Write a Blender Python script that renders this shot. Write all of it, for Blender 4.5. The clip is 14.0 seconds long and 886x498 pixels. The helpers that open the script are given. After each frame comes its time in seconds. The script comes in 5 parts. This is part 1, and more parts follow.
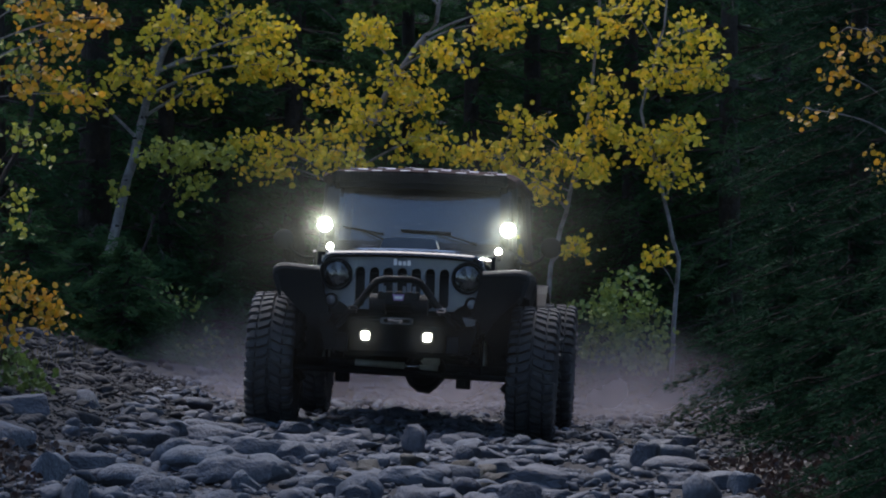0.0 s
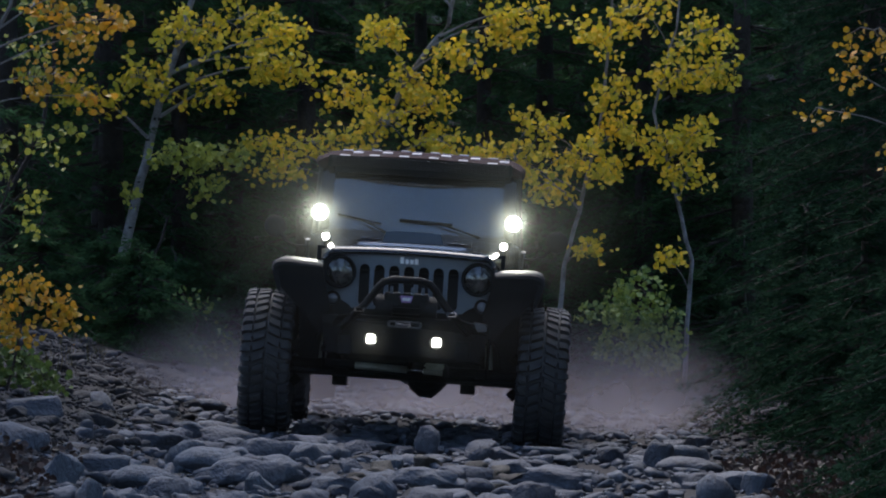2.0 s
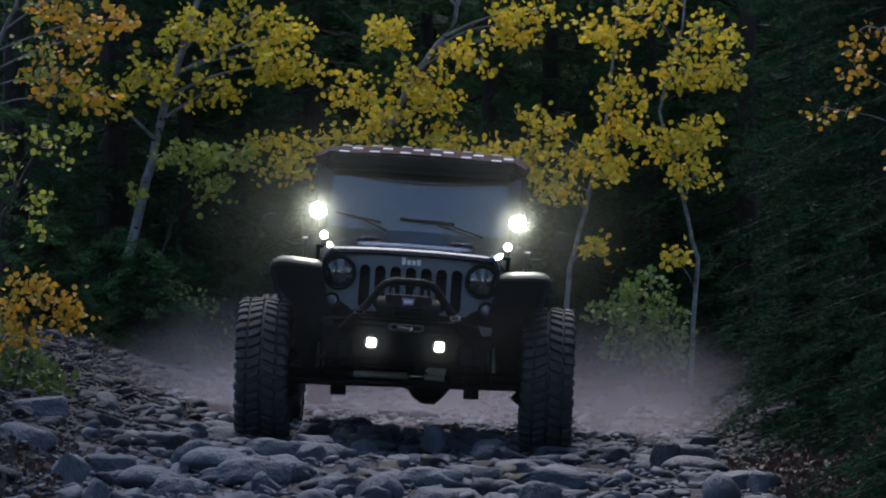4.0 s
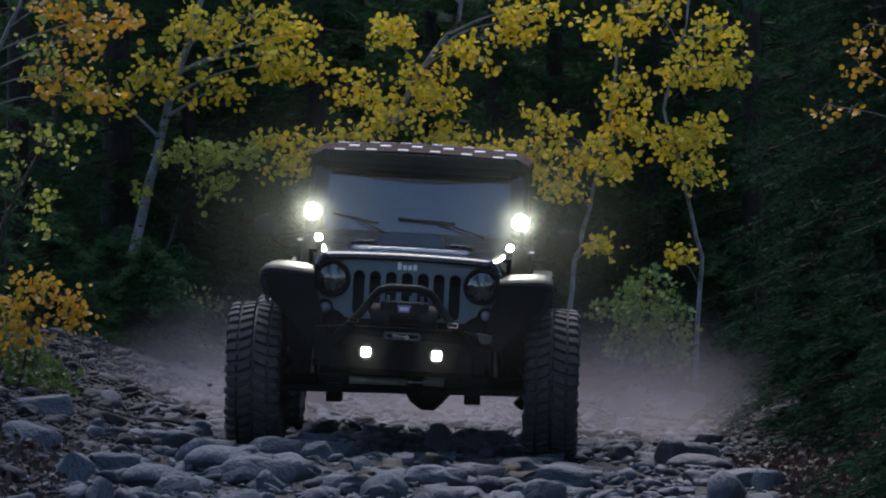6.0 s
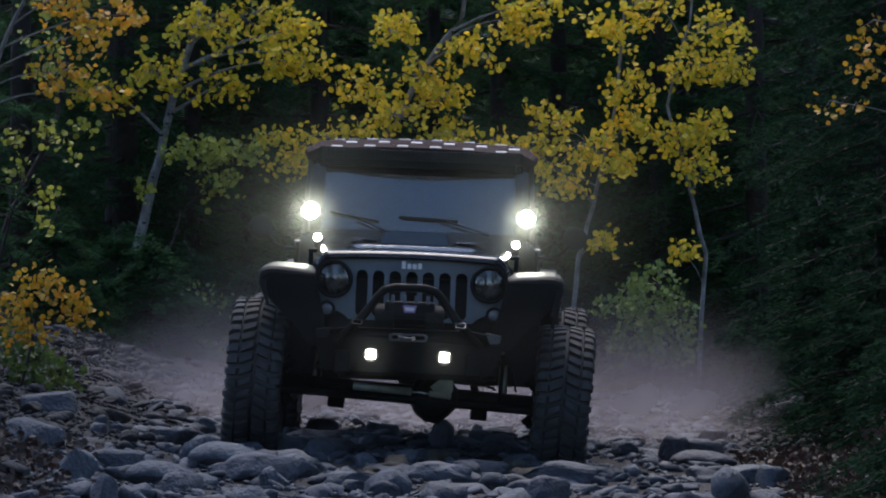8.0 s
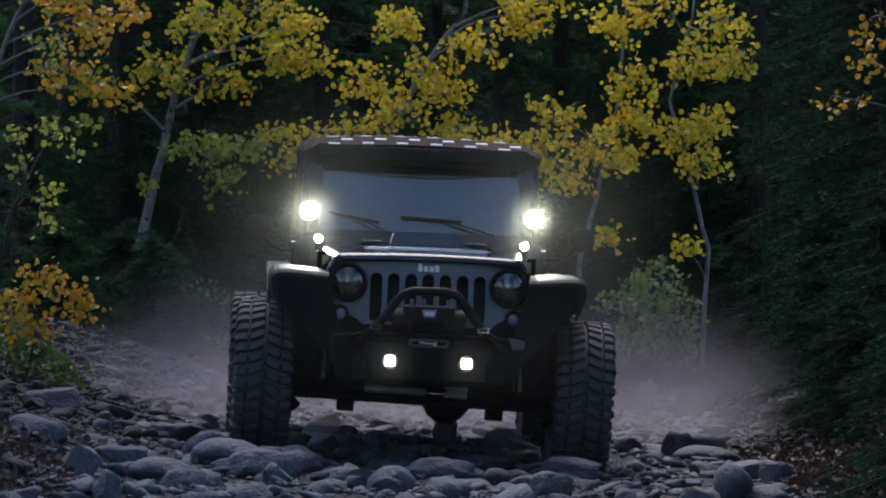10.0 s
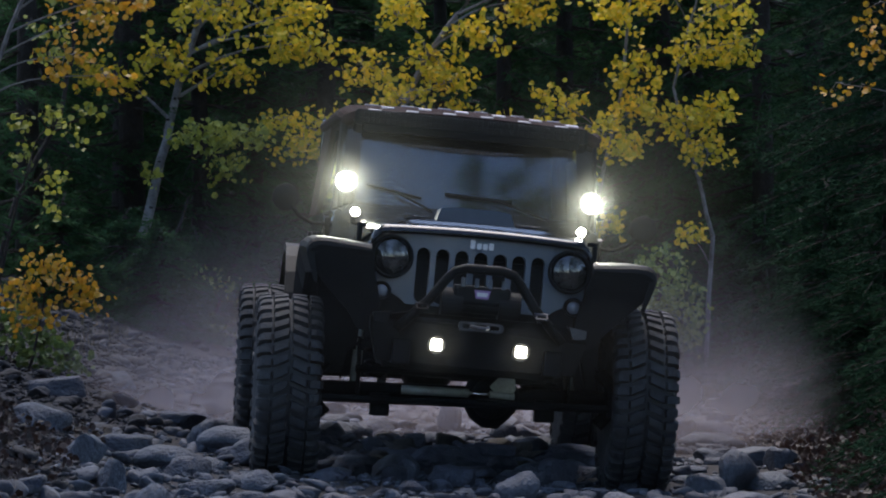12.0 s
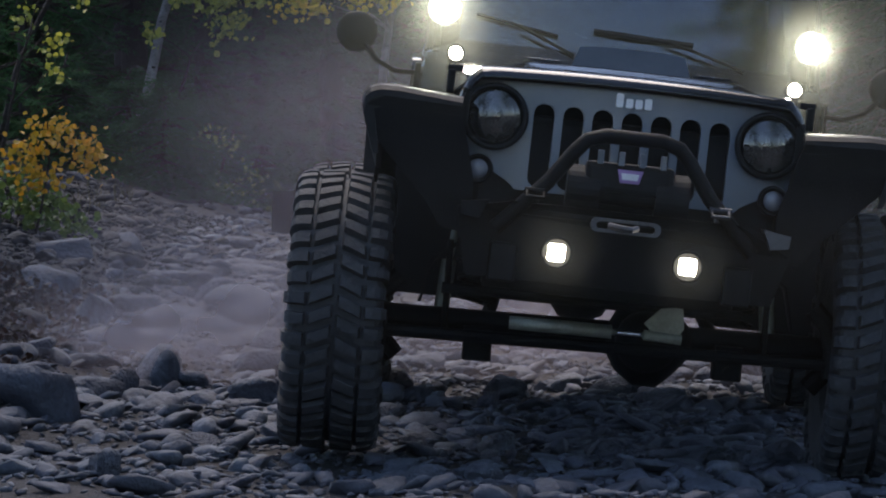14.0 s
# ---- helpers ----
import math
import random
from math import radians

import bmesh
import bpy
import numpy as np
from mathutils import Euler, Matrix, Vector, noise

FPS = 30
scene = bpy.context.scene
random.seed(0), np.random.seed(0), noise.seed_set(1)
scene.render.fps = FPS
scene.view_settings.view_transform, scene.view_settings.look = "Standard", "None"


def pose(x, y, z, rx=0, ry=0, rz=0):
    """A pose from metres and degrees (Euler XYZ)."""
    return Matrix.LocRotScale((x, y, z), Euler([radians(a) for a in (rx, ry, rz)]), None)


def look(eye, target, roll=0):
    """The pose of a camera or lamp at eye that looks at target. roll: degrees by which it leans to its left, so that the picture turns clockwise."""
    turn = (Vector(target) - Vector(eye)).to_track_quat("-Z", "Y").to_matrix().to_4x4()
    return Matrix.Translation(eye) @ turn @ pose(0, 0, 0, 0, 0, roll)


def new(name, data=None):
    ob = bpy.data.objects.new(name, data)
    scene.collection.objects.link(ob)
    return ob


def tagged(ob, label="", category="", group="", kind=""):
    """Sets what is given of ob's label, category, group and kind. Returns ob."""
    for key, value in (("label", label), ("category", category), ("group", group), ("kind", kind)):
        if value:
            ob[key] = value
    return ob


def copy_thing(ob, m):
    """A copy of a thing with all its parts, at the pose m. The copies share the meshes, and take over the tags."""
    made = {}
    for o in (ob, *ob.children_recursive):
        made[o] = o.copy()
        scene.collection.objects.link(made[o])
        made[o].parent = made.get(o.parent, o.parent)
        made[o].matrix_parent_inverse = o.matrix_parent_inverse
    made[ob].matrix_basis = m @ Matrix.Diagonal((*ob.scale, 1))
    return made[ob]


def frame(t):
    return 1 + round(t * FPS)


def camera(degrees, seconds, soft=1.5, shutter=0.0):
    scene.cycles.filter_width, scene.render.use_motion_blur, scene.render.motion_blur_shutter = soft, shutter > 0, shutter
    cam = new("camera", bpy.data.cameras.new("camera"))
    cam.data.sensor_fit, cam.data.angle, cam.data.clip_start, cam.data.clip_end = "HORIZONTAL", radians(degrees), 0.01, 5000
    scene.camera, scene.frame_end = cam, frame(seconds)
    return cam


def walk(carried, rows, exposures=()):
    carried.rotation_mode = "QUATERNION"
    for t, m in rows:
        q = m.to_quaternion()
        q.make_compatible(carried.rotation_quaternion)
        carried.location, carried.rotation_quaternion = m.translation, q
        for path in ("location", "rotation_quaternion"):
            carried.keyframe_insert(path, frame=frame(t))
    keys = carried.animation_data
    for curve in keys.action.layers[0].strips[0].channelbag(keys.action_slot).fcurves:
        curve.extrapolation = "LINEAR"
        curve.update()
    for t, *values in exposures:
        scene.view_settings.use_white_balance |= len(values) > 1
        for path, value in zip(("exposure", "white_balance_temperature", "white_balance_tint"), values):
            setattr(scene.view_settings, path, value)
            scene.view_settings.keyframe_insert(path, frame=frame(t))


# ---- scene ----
cam = camera(12.78, 14.0, soft=2.0, shutter=0.0)
walk(cam, [
    (0, pose(0, 0, 1.38, 90.008, 0.000, 0.000)),
    (0.5, pose(0, 0, 1.38, 90.016, 0.024, 0.057)),
    (1, pose(0, 0, 1.38, 90.019, 0.073, 0.114)),
    (1.5, pose(0, 0, 1.38, 90.022, 0.118, 0.164)),
    (2, pose(0, 0, 1.38, 90.023, 0.138, 0.189)),
    (2.5, pose(0, 0, 1.38, 90.025, 0.162, 0.211)),
    (3, pose(0, 0, 1.38, 90.022, 0.200, 0.234)),
    (5.5, pose(0, 0, 1.38, 90.002, 0.264, 0.322)),
    (6, pose(0, 0, 1.38, 89.990, 0.287, 0.337)),
    (6.5, pose(0, 0, 1.38, 89.983, 0.288, 0.349)),
    (7, pose(0, 0, 1.38, 89.967, 0.296, 0.368)),
    (7.5, pose(0, 0, 1.38, 89.953, 0.316, 0.381)),
    (8, pose(0, 0, 1.38, 89.941, 0.324, 0.391)),
    (10.5, pose(0, 0, 1.38, 89.859, 0.421, 0.437)),
    (11, pose(0, 0, 1.38, 89.831, 0.423, 0.449)),
    (11.5, pose(0, 0, 1.38, 89.784, 0.468, 0.463)),
    (12, pose(0, 0, 1.38, 89.701, 0.554, 0.491)),
    (12.5, pose(0, 0, 1.38, 89.533, 0.618, 0.500)),
    (13, pose(0, 0, 1.38, 89.219, 0.732, 0.510)),
    (13.5, pose(0, 0, 1.38, 88.574, 1.052, 0.509)),
    (14, pose(0, 0, 1.38, 87.584, 1.803, 0.537)),
], exposures=[(0, 1.43, 6450, 11), (11.5, 1.48, 6600, 12), (14, 1.66, 7050, 14)])

# ---- light: dusk under a bright overcast sky ----
world = bpy.data.worlds.new("dusk_sky")
scene.world = world
world.use_nodes = True
wn = world.node_tree.nodes
sky = wn.new("ShaderNodeTexSky")
sky.sky_type = "NISHITA"
sky.sun_disc = False
sky.sun_elevation = radians(60)
sky.sun_rotation = radians(-17)
sky.dust_density = 0.4
sky.ozone_density = 3.0
wn["Background"].inputs["Strength"].default_value = 0.10
world.node_tree.links.new(sky.outputs["Color"], wn["Background"].inputs["Color"])

sun_data = bpy.data.lights.new("sun", "SUN")
sun_data.energy, sun_data.angle, sun_data.color = 1.4, radians(45), (1.0, 0.94, 0.9)
sun = new("sun", sun_data)
sun.matrix_world = look((-3, 10, 18), (0, 0, 0))


# ---- materials ----
def mat(name, base, rough=0.6, metal=0.0, vary=0.25, scale=6.0, bump=0.0, bump_scale=40.0, island=0.0, per_object=0.0,
        other=None, spec=0.5, coat=0.0, translucent=0.0):
    """Two scales of noise over a base colour, with bump; island or per_object: brightness spread between pieces."""
    m = bpy.data.materials.new(name)
    m.use_nodes = True
    nt = m.node_tree
    n, link = nt.nodes, nt.links.new
    bsdf = n["Principled BSDF"]
    bsdf.inputs["Roughness"].default_value = rough
    bsdf.inputs["Metallic"].default_value = metal
    bsdf.inputs["Specular IOR Level"].default_value = spec
    bsdf.inputs["Coat Weight"].default_value = coat
    bsdf.inputs["Coat Roughness"].default_value = 0.08
    coord = n.new("ShaderNodeTexCoord")
    big, small = n.new("ShaderNodeTexNoise"), n.new("ShaderNodeTexNoise")
    big.inputs["Scale"].default_value, small.inputs["Scale"].default_value = scale, scale * 9
    big.inputs["Detail"].default_value = small.inputs["Detail"].default_value = 4
    for tex in (big, small):
        link(coord.outputs["Object"], tex.inputs["Vector"])
    mix = n.new("ShaderNodeMix")
    mix.data_type = "RGBA"
    second = other or tuple(c * (1 - vary) for c in base)
    mix.inputs["A"].default_value, mix.inputs["B"].default_value = (*base, 1), (*second, 1)
    ramp = n.new("ShaderNodeMapRange")
    ramp.inputs["From Min"].default_value, ramp.inputs["From Max"].default_value = 0.35, 0.65
    add = n.new("ShaderNodeMath")
    add.operation = "MULTIPLY_ADD"
    add.inputs[1].default_value = 0.35
    link(small.outputs["Fac"], add.inputs[0])
    scaled = n.new("ShaderNodeMath")
    scaled.operation = "MULTIPLY"
    scaled.inputs[1].default_value = 0.65
    link(big.outputs["Fac"], scaled.inputs[0])
    link(scaled.outputs[0], add.inputs[2])
    link(add.outputs[0], ramp.inputs["Value"])
    fac = ramp.outputs["Result"]
    link(fac, mix.inputs["Factor"])
    colour = mix.outputs["Result"]
    if island or per_object:
        hsv = n.new("ShaderNodeHueSaturation")
        if island:
            rnd = n.new("ShaderNodeNewGeometry").outputs["Random Per Island"]
        else:
            rnd = n.new("ShaderNodeObjectInfo").outputs["Random"]
        spread = island or per_object
        rng = n.new("ShaderNodeMapRange")
        rng.inputs["To Min"].default_value, rng.inputs["To Max"].default_value = 1 - spread, 1 + spread
        link(rnd, rng.inputs["Value"])
        link(rng.outputs["Result"], hsv.inputs["Value"])
        hue = n.new("ShaderNodeMapRange")
        hue.inputs["To Min"].default_value, hue.inputs["To Max"].default_value = 0.5 + 0.05 * spread, 0.5 - 0.05 * spread
        link(rnd, hue.inputs["Value"])
        link(hue.outputs["Result"], hsv.inputs["Hue"])
        link(colour, hsv.inputs["Color"])
        colour = hsv.outputs["Color"]
    link(colour, bsdf.inputs["Base Color"])
    if bump:
        tex = n.new("ShaderNodeTexNoise")
        tex.inputs["Scale"].default_value, tex.inputs["Detail"].default_value = bump_scale, 6
        link(coord.outputs["Object"], tex.inputs["Vector"])
        bm_node = n.new("ShaderNodeBump")
        bm_node.inputs["Strength"].default_value, bm_node.inputs["Distance"].default_value = bump, 0.03
        link(tex.outputs["Fac"], bm_node.inputs["Height"])
        link(bm_node.outputs["Normal"], bsdf.inputs["Normal"])
    if translucent:
        tr = n.new("ShaderNodeBsdfTranslucent")
        link(colour, tr.inputs["Color"])
        ms = n.new("ShaderNodeMixShader")
        ms.inputs["Fac"].default_value = translucent
        link(bsdf.outputs[0], ms.inputs[1])
        link(tr.outputs[0], ms.inputs[2])
        link(ms.outputs[0], n["Material Output"].inputs["Surface"])
    return m


def glow(name, colour, strength):
    m = bpy.data.materials.new(name)
    m.use_nodes = True
    b = m.node_tree.nodes["Principled BSDF"]
    b.inputs["Base Color"].default_value = (0.8, 0.8, 0.8, 1)
    b.inputs["Emission Color"].default_value, b.inputs["Emission Strength"].default_value = (*colour, 1), strength
    return m


def glass(name, tint, rough=0.02, ior=1.52):
    m = bpy.data.materials.new(name)
    m.use_nodes = True
    b = m.node_tree.nodes["Principled BSDF"]
    b.inputs["Base Color"].default_value = (*tint, 1)
    b.inputs["Transmission Weight"].default_value, b.inputs["Roughness"].default_value = 1.0, rough
    b.inputs["IOR"].default_value = ior
    return m


STONE = mat("grey_stone", (0.090, 0.099, 0.128), 0.75, vary=0.45, scale=5, bump=0.6, bump_scale=22, island=0.28)
ROCK = mat("rock", (0.094, 0.103, 0.133), 0.75, vary=0.45, scale=5, bump=0.8, bump_scale=14, per_object=0.25)
STONE_BROWN = mat("brown_stone", (0.085, 0.072, 0.06), 0.8, vary=0.5, scale=6, bump=0.5, bump_scale=30, per_object=0.3)
STONE_BANK = mat("dirty_bank_stone", (0.042, 0.040, 0.046), 0.85, vary=0.5, scale=5, bump=0.5, bump_scale=30, island=0.35)
KNOT = mat("aspen_knot", (0.03, 0.026, 0.024), 0.9, vary=0.3, scale=30)
LEAF_RUSSET = mat("russet_leaf", (0.046, 0.028, 0.023), 0.6, vary=0.35, scale=2, island=0.4, translucent=0.2)
SOIL = mat("trail_soil", (0.034, 0.031, 0.035), 0.95, vary=0.5, scale=2.5, bump=0.8, bump_scale=35, other=(0.026, 0.023, 0.023))
PAINT = mat("black_paint", (0.005, 0.005, 0.008), 0.10, vary=0.3, scale=3, coat=0.0)
GRILLE = mat("grey_grille_paint", (0.125, 0.155, 0.195), 0.35, vary=0.12, scale=3, coat=0.3)
PLASTIC = mat("black_plastic", (0.013, 0.013, 0.014), 0.58, vary=0.35, scale=8, bump=0.1, bump_scale=300, spec=0.2)
STEEL = mat("black_powder_steel", (0.007, 0.007, 0.008), 0.6, vary=0.4, scale=7, bump=0.1, bump_scale=150, spec=0.15)
BARE = mat("worn_bare_steel", (0.40, 0.41, 0.34), 0.5, 0.5, vary=0.4, scale=12)
CHROME = mat("chrome", (0.75, 0.75, 0.77), 0.12, 1.0, vary=0.1, scale=4)
RUBBER = mat("dusty_rubber", (0.026, 0.028, 0.033), 0.75, vary=0.45, scale=5, bump=0.3, bump_scale=60, other=(0.044, 0.046, 0.052))
ROOF = mat("brown_roof_cloth", (0.045, 0.026, 0.026), 0.9, vary=0.3, scale=9, bump=0.2, bump_scale=200, spec=0.08)
PALE = mat("pale_print", (0.62, 0.58, 0.60), 0.6, vary=0.2, scale=20)
WHITE = mat("white_badge", (0.8, 0.8, 0.82), 0.4, vary=0.05, scale=20)
VIOLET = mat("violet_badge", (0.35, 0.2, 0.45), 0.4, vary=0.1, scale=20)
# near-black for black parts and for pieces that stand in for shade
DARK = mat("near_black", (0.008, 0.008, 0.009), 0.9, vary=0.3, scale=5)
LENS = mat("smoked_lens", (0.065, 0.060, 0.055), 0.08, vary=0.8, scale=14, coat=1.0, spec=0.8)
SHIELD = glass("windscreen_glass", (0.55, 0.64, 0.66), 0.03, 1.85)
LAMP_GLOW = glow("led_glow", (0.97, 1.0, 0.82), 165)
FOG_GLOW = glow("fog_glow", (1.0, 0.98, 0.82), 7)
SCOOP = mat("dark_grey_scoop", (0.085, 0.095, 0.115), 0.35, vary=0.2, scale=5)
SMALL_GLOW = glow("led_small_glow", (1.0, 0.96, 0.8), 16)
BARK_PALE = mat("aspen_bark", (0.28, 0.275, 0.275), 0.8, vary=0.7, scale=9, bump=0.4, bump_scale=40, other=(0.10, 0.09, 0.085))
BARK_DARK = mat("spruce_bark", (0.045, 0.036, 0.030), 0.9, vary=0.5, scale=9, bump=0.8, bump_scale=30)
LEAF_GOLD = mat("gold_leaf", (0.83, 0.645, 0.05), 0.55, vary=0.25, scale=2, island=0.4, translucent=0.45)
LEAF_LIME = mat("lime_leaf", (0.36, 0.38, 0.06), 0.55, vary=0.3, scale=2, island=0.35, translucent=0.35)
LEAF_GREEN = mat("green_leaf", (0.12, 0.19, 0.045), 0.55, vary=0.3, scale=2, island=0.35, translucent=0.3)
LEAF_SHRUB = mat("shrub_leaf", (0.20, 0.28, 0.06), 0.55, vary=0.3, scale=2, island=0.35, translucent=0.35)
LEAF_AMBER = mat("amber_leaf", (0.62, 0.36, 0.03), 0.55, vary=0.35, scale=2, island=0.4, translucent=0.35)
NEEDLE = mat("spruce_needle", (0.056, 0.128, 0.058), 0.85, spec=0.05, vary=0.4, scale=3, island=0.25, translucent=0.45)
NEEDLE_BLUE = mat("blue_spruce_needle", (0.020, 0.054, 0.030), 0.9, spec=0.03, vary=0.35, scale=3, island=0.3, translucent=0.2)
GRASS = mat("dry_grass", (0.10, 0.085, 0.04), 0.8, vary=0.5, scale=3, island=0.5)


# ---- mesh helpers ----
def part(name, bm, material, parent=None, label="", smooth=False):
    """Links a bmesh as one mesh object, under a thing or a part."""
    me = bpy.data.meshes.new(name)
    bm.to_mesh(me)
    bm.free()
    me.materials.append(material)
    if smooth:
        me.shade_smooth()
    ob = new(name, me)
    ob.parent = parent
    if label:
        ob["label"] = label
    return ob


def mesh_part(name, verts, faces, material, parent=None, label="", smooth=False):
    me = bpy.data.meshes.new(name)
    me.from_pydata(verts, [], faces)
    me.materials.append(material)
    if smooth:
        me.shade_smooth()
    ob = new(name, me)
    ob.parent = parent
    if label:
        ob["label"] = label
    return ob


def box(bm, centre, size, turn=(0, 0, 0), bevel=0.0):
    m = pose(*centre, *turn) @ Matrix.Diagonal((*size, 1))
    made = bmesh.ops.create_cube(bm, size=1, matrix=m)["verts"]
    if bevel:
        edges = {e for v in made for e in v.link_edges}
        bmesh.ops.bevel(bm, geom=list(edges), offset=bevel, segments=2, profile=0.6, affect="EDGES")
    return bm


def tube(bm, points, radius, sides=10, end=None):
    """A round tube through the points; radius runs to end along it."""
    pts = [Vector(p) for p in points]
    rings = []
    for i, p in enumerate(pts):
        way = (pts[min(i + 1, len(pts) - 1)] - pts[max(i - 1, 0)]).normalized()
        side = way.cross(Vector((0, 0, 1)) if abs(way.z) < 0.9 else Vector((1, 0, 0))).normalized()
        up = side.cross(way)
        r = radius if end is None else radius + (end - radius) * i / (len(pts) - 1)
        rings.append([bm.verts.new(p + r * (math.cos(a) * side + math.sin(a) * up)) for a in
                      (2 * math.pi * k / sides for k in range(sides))])
    for a, b in zip(rings, rings[1:]):
        for k in range(sides):
            bm.faces.new((a[k], a[(k + 1) % sides], b[(k + 1) % sides], b[k]))
    bm.faces.new(rings[0][::-1])
    bm.faces.new(rings[-1])
    return bm


def lathe(bm, profile, axis="x", sides=32, at=(0, 0, 0)):
    """Turns (along, radius) pairs round an axis."""
    rings = []
    for along, r in profile:
        ring = []
        for k in range(sides):
            a = 2 * math.pi * k / sides
            p = (along, r * math.cos(a), r * math.sin(a)) if axis == "x" else (r * math.cos(a), along, r * math.sin(a))
            ring.append(bm.verts.new(Vector(at) + Vector(p)))
        rings.append(ring)
    for a, b in zip(rings, rings[1:]):
        for k in range(sides):
            bm.faces.new((a[k], a[(k + 1) % sides], b[(k + 1) % sides], b[k]))
    bm.faces.new(rings[0][::-1])
    bm.faces.new(rings[-1])
    bmesh.ops.recalc_face_normals(bm, faces=bm.faces)
    return bm


def plate(bm, outline, depth, frame_of):
    """An outline of (a, b) pairs made a slab: frame_of maps (a, b, c) to a place, c running 0..depth."""
    front = [bm.verts.new(frame_of(a, b, 0)) for a, b in outline]
    back = [bm.verts.new(frame_of(a, b, depth)) for a, b in outline]
    bm.faces.new(front)
    bm.faces.new(back[::-1])
    for i in range(len(outline)):
        j = (i + 1) % len(outline)
        bm.faces.new((front[j], front[i], back[i], back[j]))
    bmesh.ops.recalc_face_normals(bm, faces=bm.faces)
    return bm


def rounded(x0, x1, z0, z1, r, steps=5):
    """The outline of a rounded rectangle."""
    pts = []
    for cx, cz, a0 in ((x1 - r, z1 - r, 0), (x0 + r, z1 - r, 90), (x0 + r, z0 + r, 180), (x1 - r, z0 + r, 270)):
        for k in range(steps + 1):
            a = radians(a0 + 90 * k / steps)
            pts.append((cx + r * math.cos(a), cz + r * math.sin(a)))
    return pts


def fresh():
    return bmesh.new()


# ---- ground ----
def smooth_step(a, b, v):
    k = min(max((v - a) / (b - a), 0), 1)
    return k * k * (3 - 2 * k)


def ground_z(x, y, fine=True):
    """A trail that leans to one side between two banks, with wooded hills round it."""
    z = -0.065 - 0.062 * max(min(x, 1.5), -1.7)
    z += 0.30 * max(-1.8 - x, 0) * (1 - 0.6 * smooth_step(3, 9, -x)) + 0.16 * smooth_step(1.6, 3.2, x) + 0.07 * max(x - 3, 0)
    z += 0.22 * max(y - 52, 0) * smooth_step(52, 70, y) * (1 - 0.7 * smooth_step(90, 200, y))
    if fine and abs(x) < 8 and 8 < y < 60:
        z += 0.05 * noise.noise((x * 0.9, y * 0.9, 0)) + 0.03 * noise.noise((x * 3, y * 3, 4)) + 0.015 * noise.noise((x * 9, y * 9, 7))
    return z


def axis_steps(lo, hi, step, far_lo, far_hi):
    inner = list(np.arange(lo, hi + 1e-6, step))
    left, gap = [], step
    v = lo
    while v > far_lo:
        gap *= 1.35
        v -= gap
        left.append(v)
    right, gap = [], step
    v = hi
    while v < far_hi:
        gap *= 1.35
        v += gap
        right.append(v)
    return left[::-1] + inner + right


def build_ground():
    xs, ys = axis_steps(-6, 6, 0.11, -700, 700), axis_steps(12, 44, 0.13, -700, 900)
    verts = [(x, y, ground_z(x, y)) for y in ys for x in xs]
    w = len(xs)
    faces = [(j * w + i, j * w + i + 1, (j + 1) * w + i + 1, (j + 1) * w + i) for j in range(len(ys) - 1) for i in range(w - 1)]
    tagged(mesh_part("ground", verts, faces, SOIL, smooth=True), "rocky brown trail soil between two low banks", "ground", kind="structure")


build_ground()


# ---- rocks ----
def rock_shape(rng, detail, flat=0.6, edge=0.03):
    """A worn stone about one metre across: a ball cut by random planes and roughened."""
    bm = fresh()
    bmesh.ops.create_icosphere(bm, subdivisions=detail, radius=0.5)
    cuts = []
    for _ in range(10):
        d = Vector((rng.gauss(0, 1), rng.gauss(0, 1), rng.gauss(0, 0.8))).normalized()
        cuts.append((d, rng.uniform(0.20, 0.40)))
    seed = rng.uniform(0, 100)
    for v in bm.verts:
        p = v.co.copy()
        for d, h in cuts:
            over = p.dot(d) - h
            if over > 0:
                p -= d * over * (1 - edge)
        p *= 1 + 0.24 * noise.noise(p * 2.2 + Vector((seed, 0, 0))) + 0.09 * noise.noise(p * 6 + Vector((0, seed, 0))) + 0.03 * noise.noise(p * 14 + Vector((0, 0, seed)))
        v.co = (p.x, p.y, p.z * flat)
    verts = [v.co.copy() for v in bm.verts]
    faces = [[v.index for v in f.verts] for f in bm.faces]
    bm.free()
    return verts, faces


rock_rng = random.Random(11)
ROUGH = [rock_shape(rock_rng, 3, rock_rng.uniform(0.5, 0.8)) for _ in range(12)]
COBBLE = [rock_shape(rock_rng, 2, rock_rng.uniform(0.45, 0.8)) for _ in range(24)]
PEBBLE = [rock_shape(rock_rng, 1, rock_rng.uniform(0.5, 0.9)) for _ in range(10)]
rock_meshes = []
for verts, faces in ROUGH:
    me = bpy.data.meshes.new("rock")
    me.from_pydata(verts, [], faces)
    me.materials.append(ROCK)
    me.shade_smooth()
    rock_meshes.append(me)


def place_rock(x, y, width, height, kind=0, turn=0.0, label="rounded grey stone bedded in the rocky trail"):
    me = rock_meshes[kind % len(rock_meshes)]
    ob = new("rock", me)
    tall = max(v.co.z for v in me.vertices) - min(v.co.z for v in me.vertices)
    k = height * 1.25 / tall
    ob.location = (x, y, ground_z(x, y) + height * 0.3)
    ob.rotation_euler = (0, 0, turn)
    ob.scale = (width, width * 0.85, k)
    return tagged(ob, label, "rock", "stones on the trail")


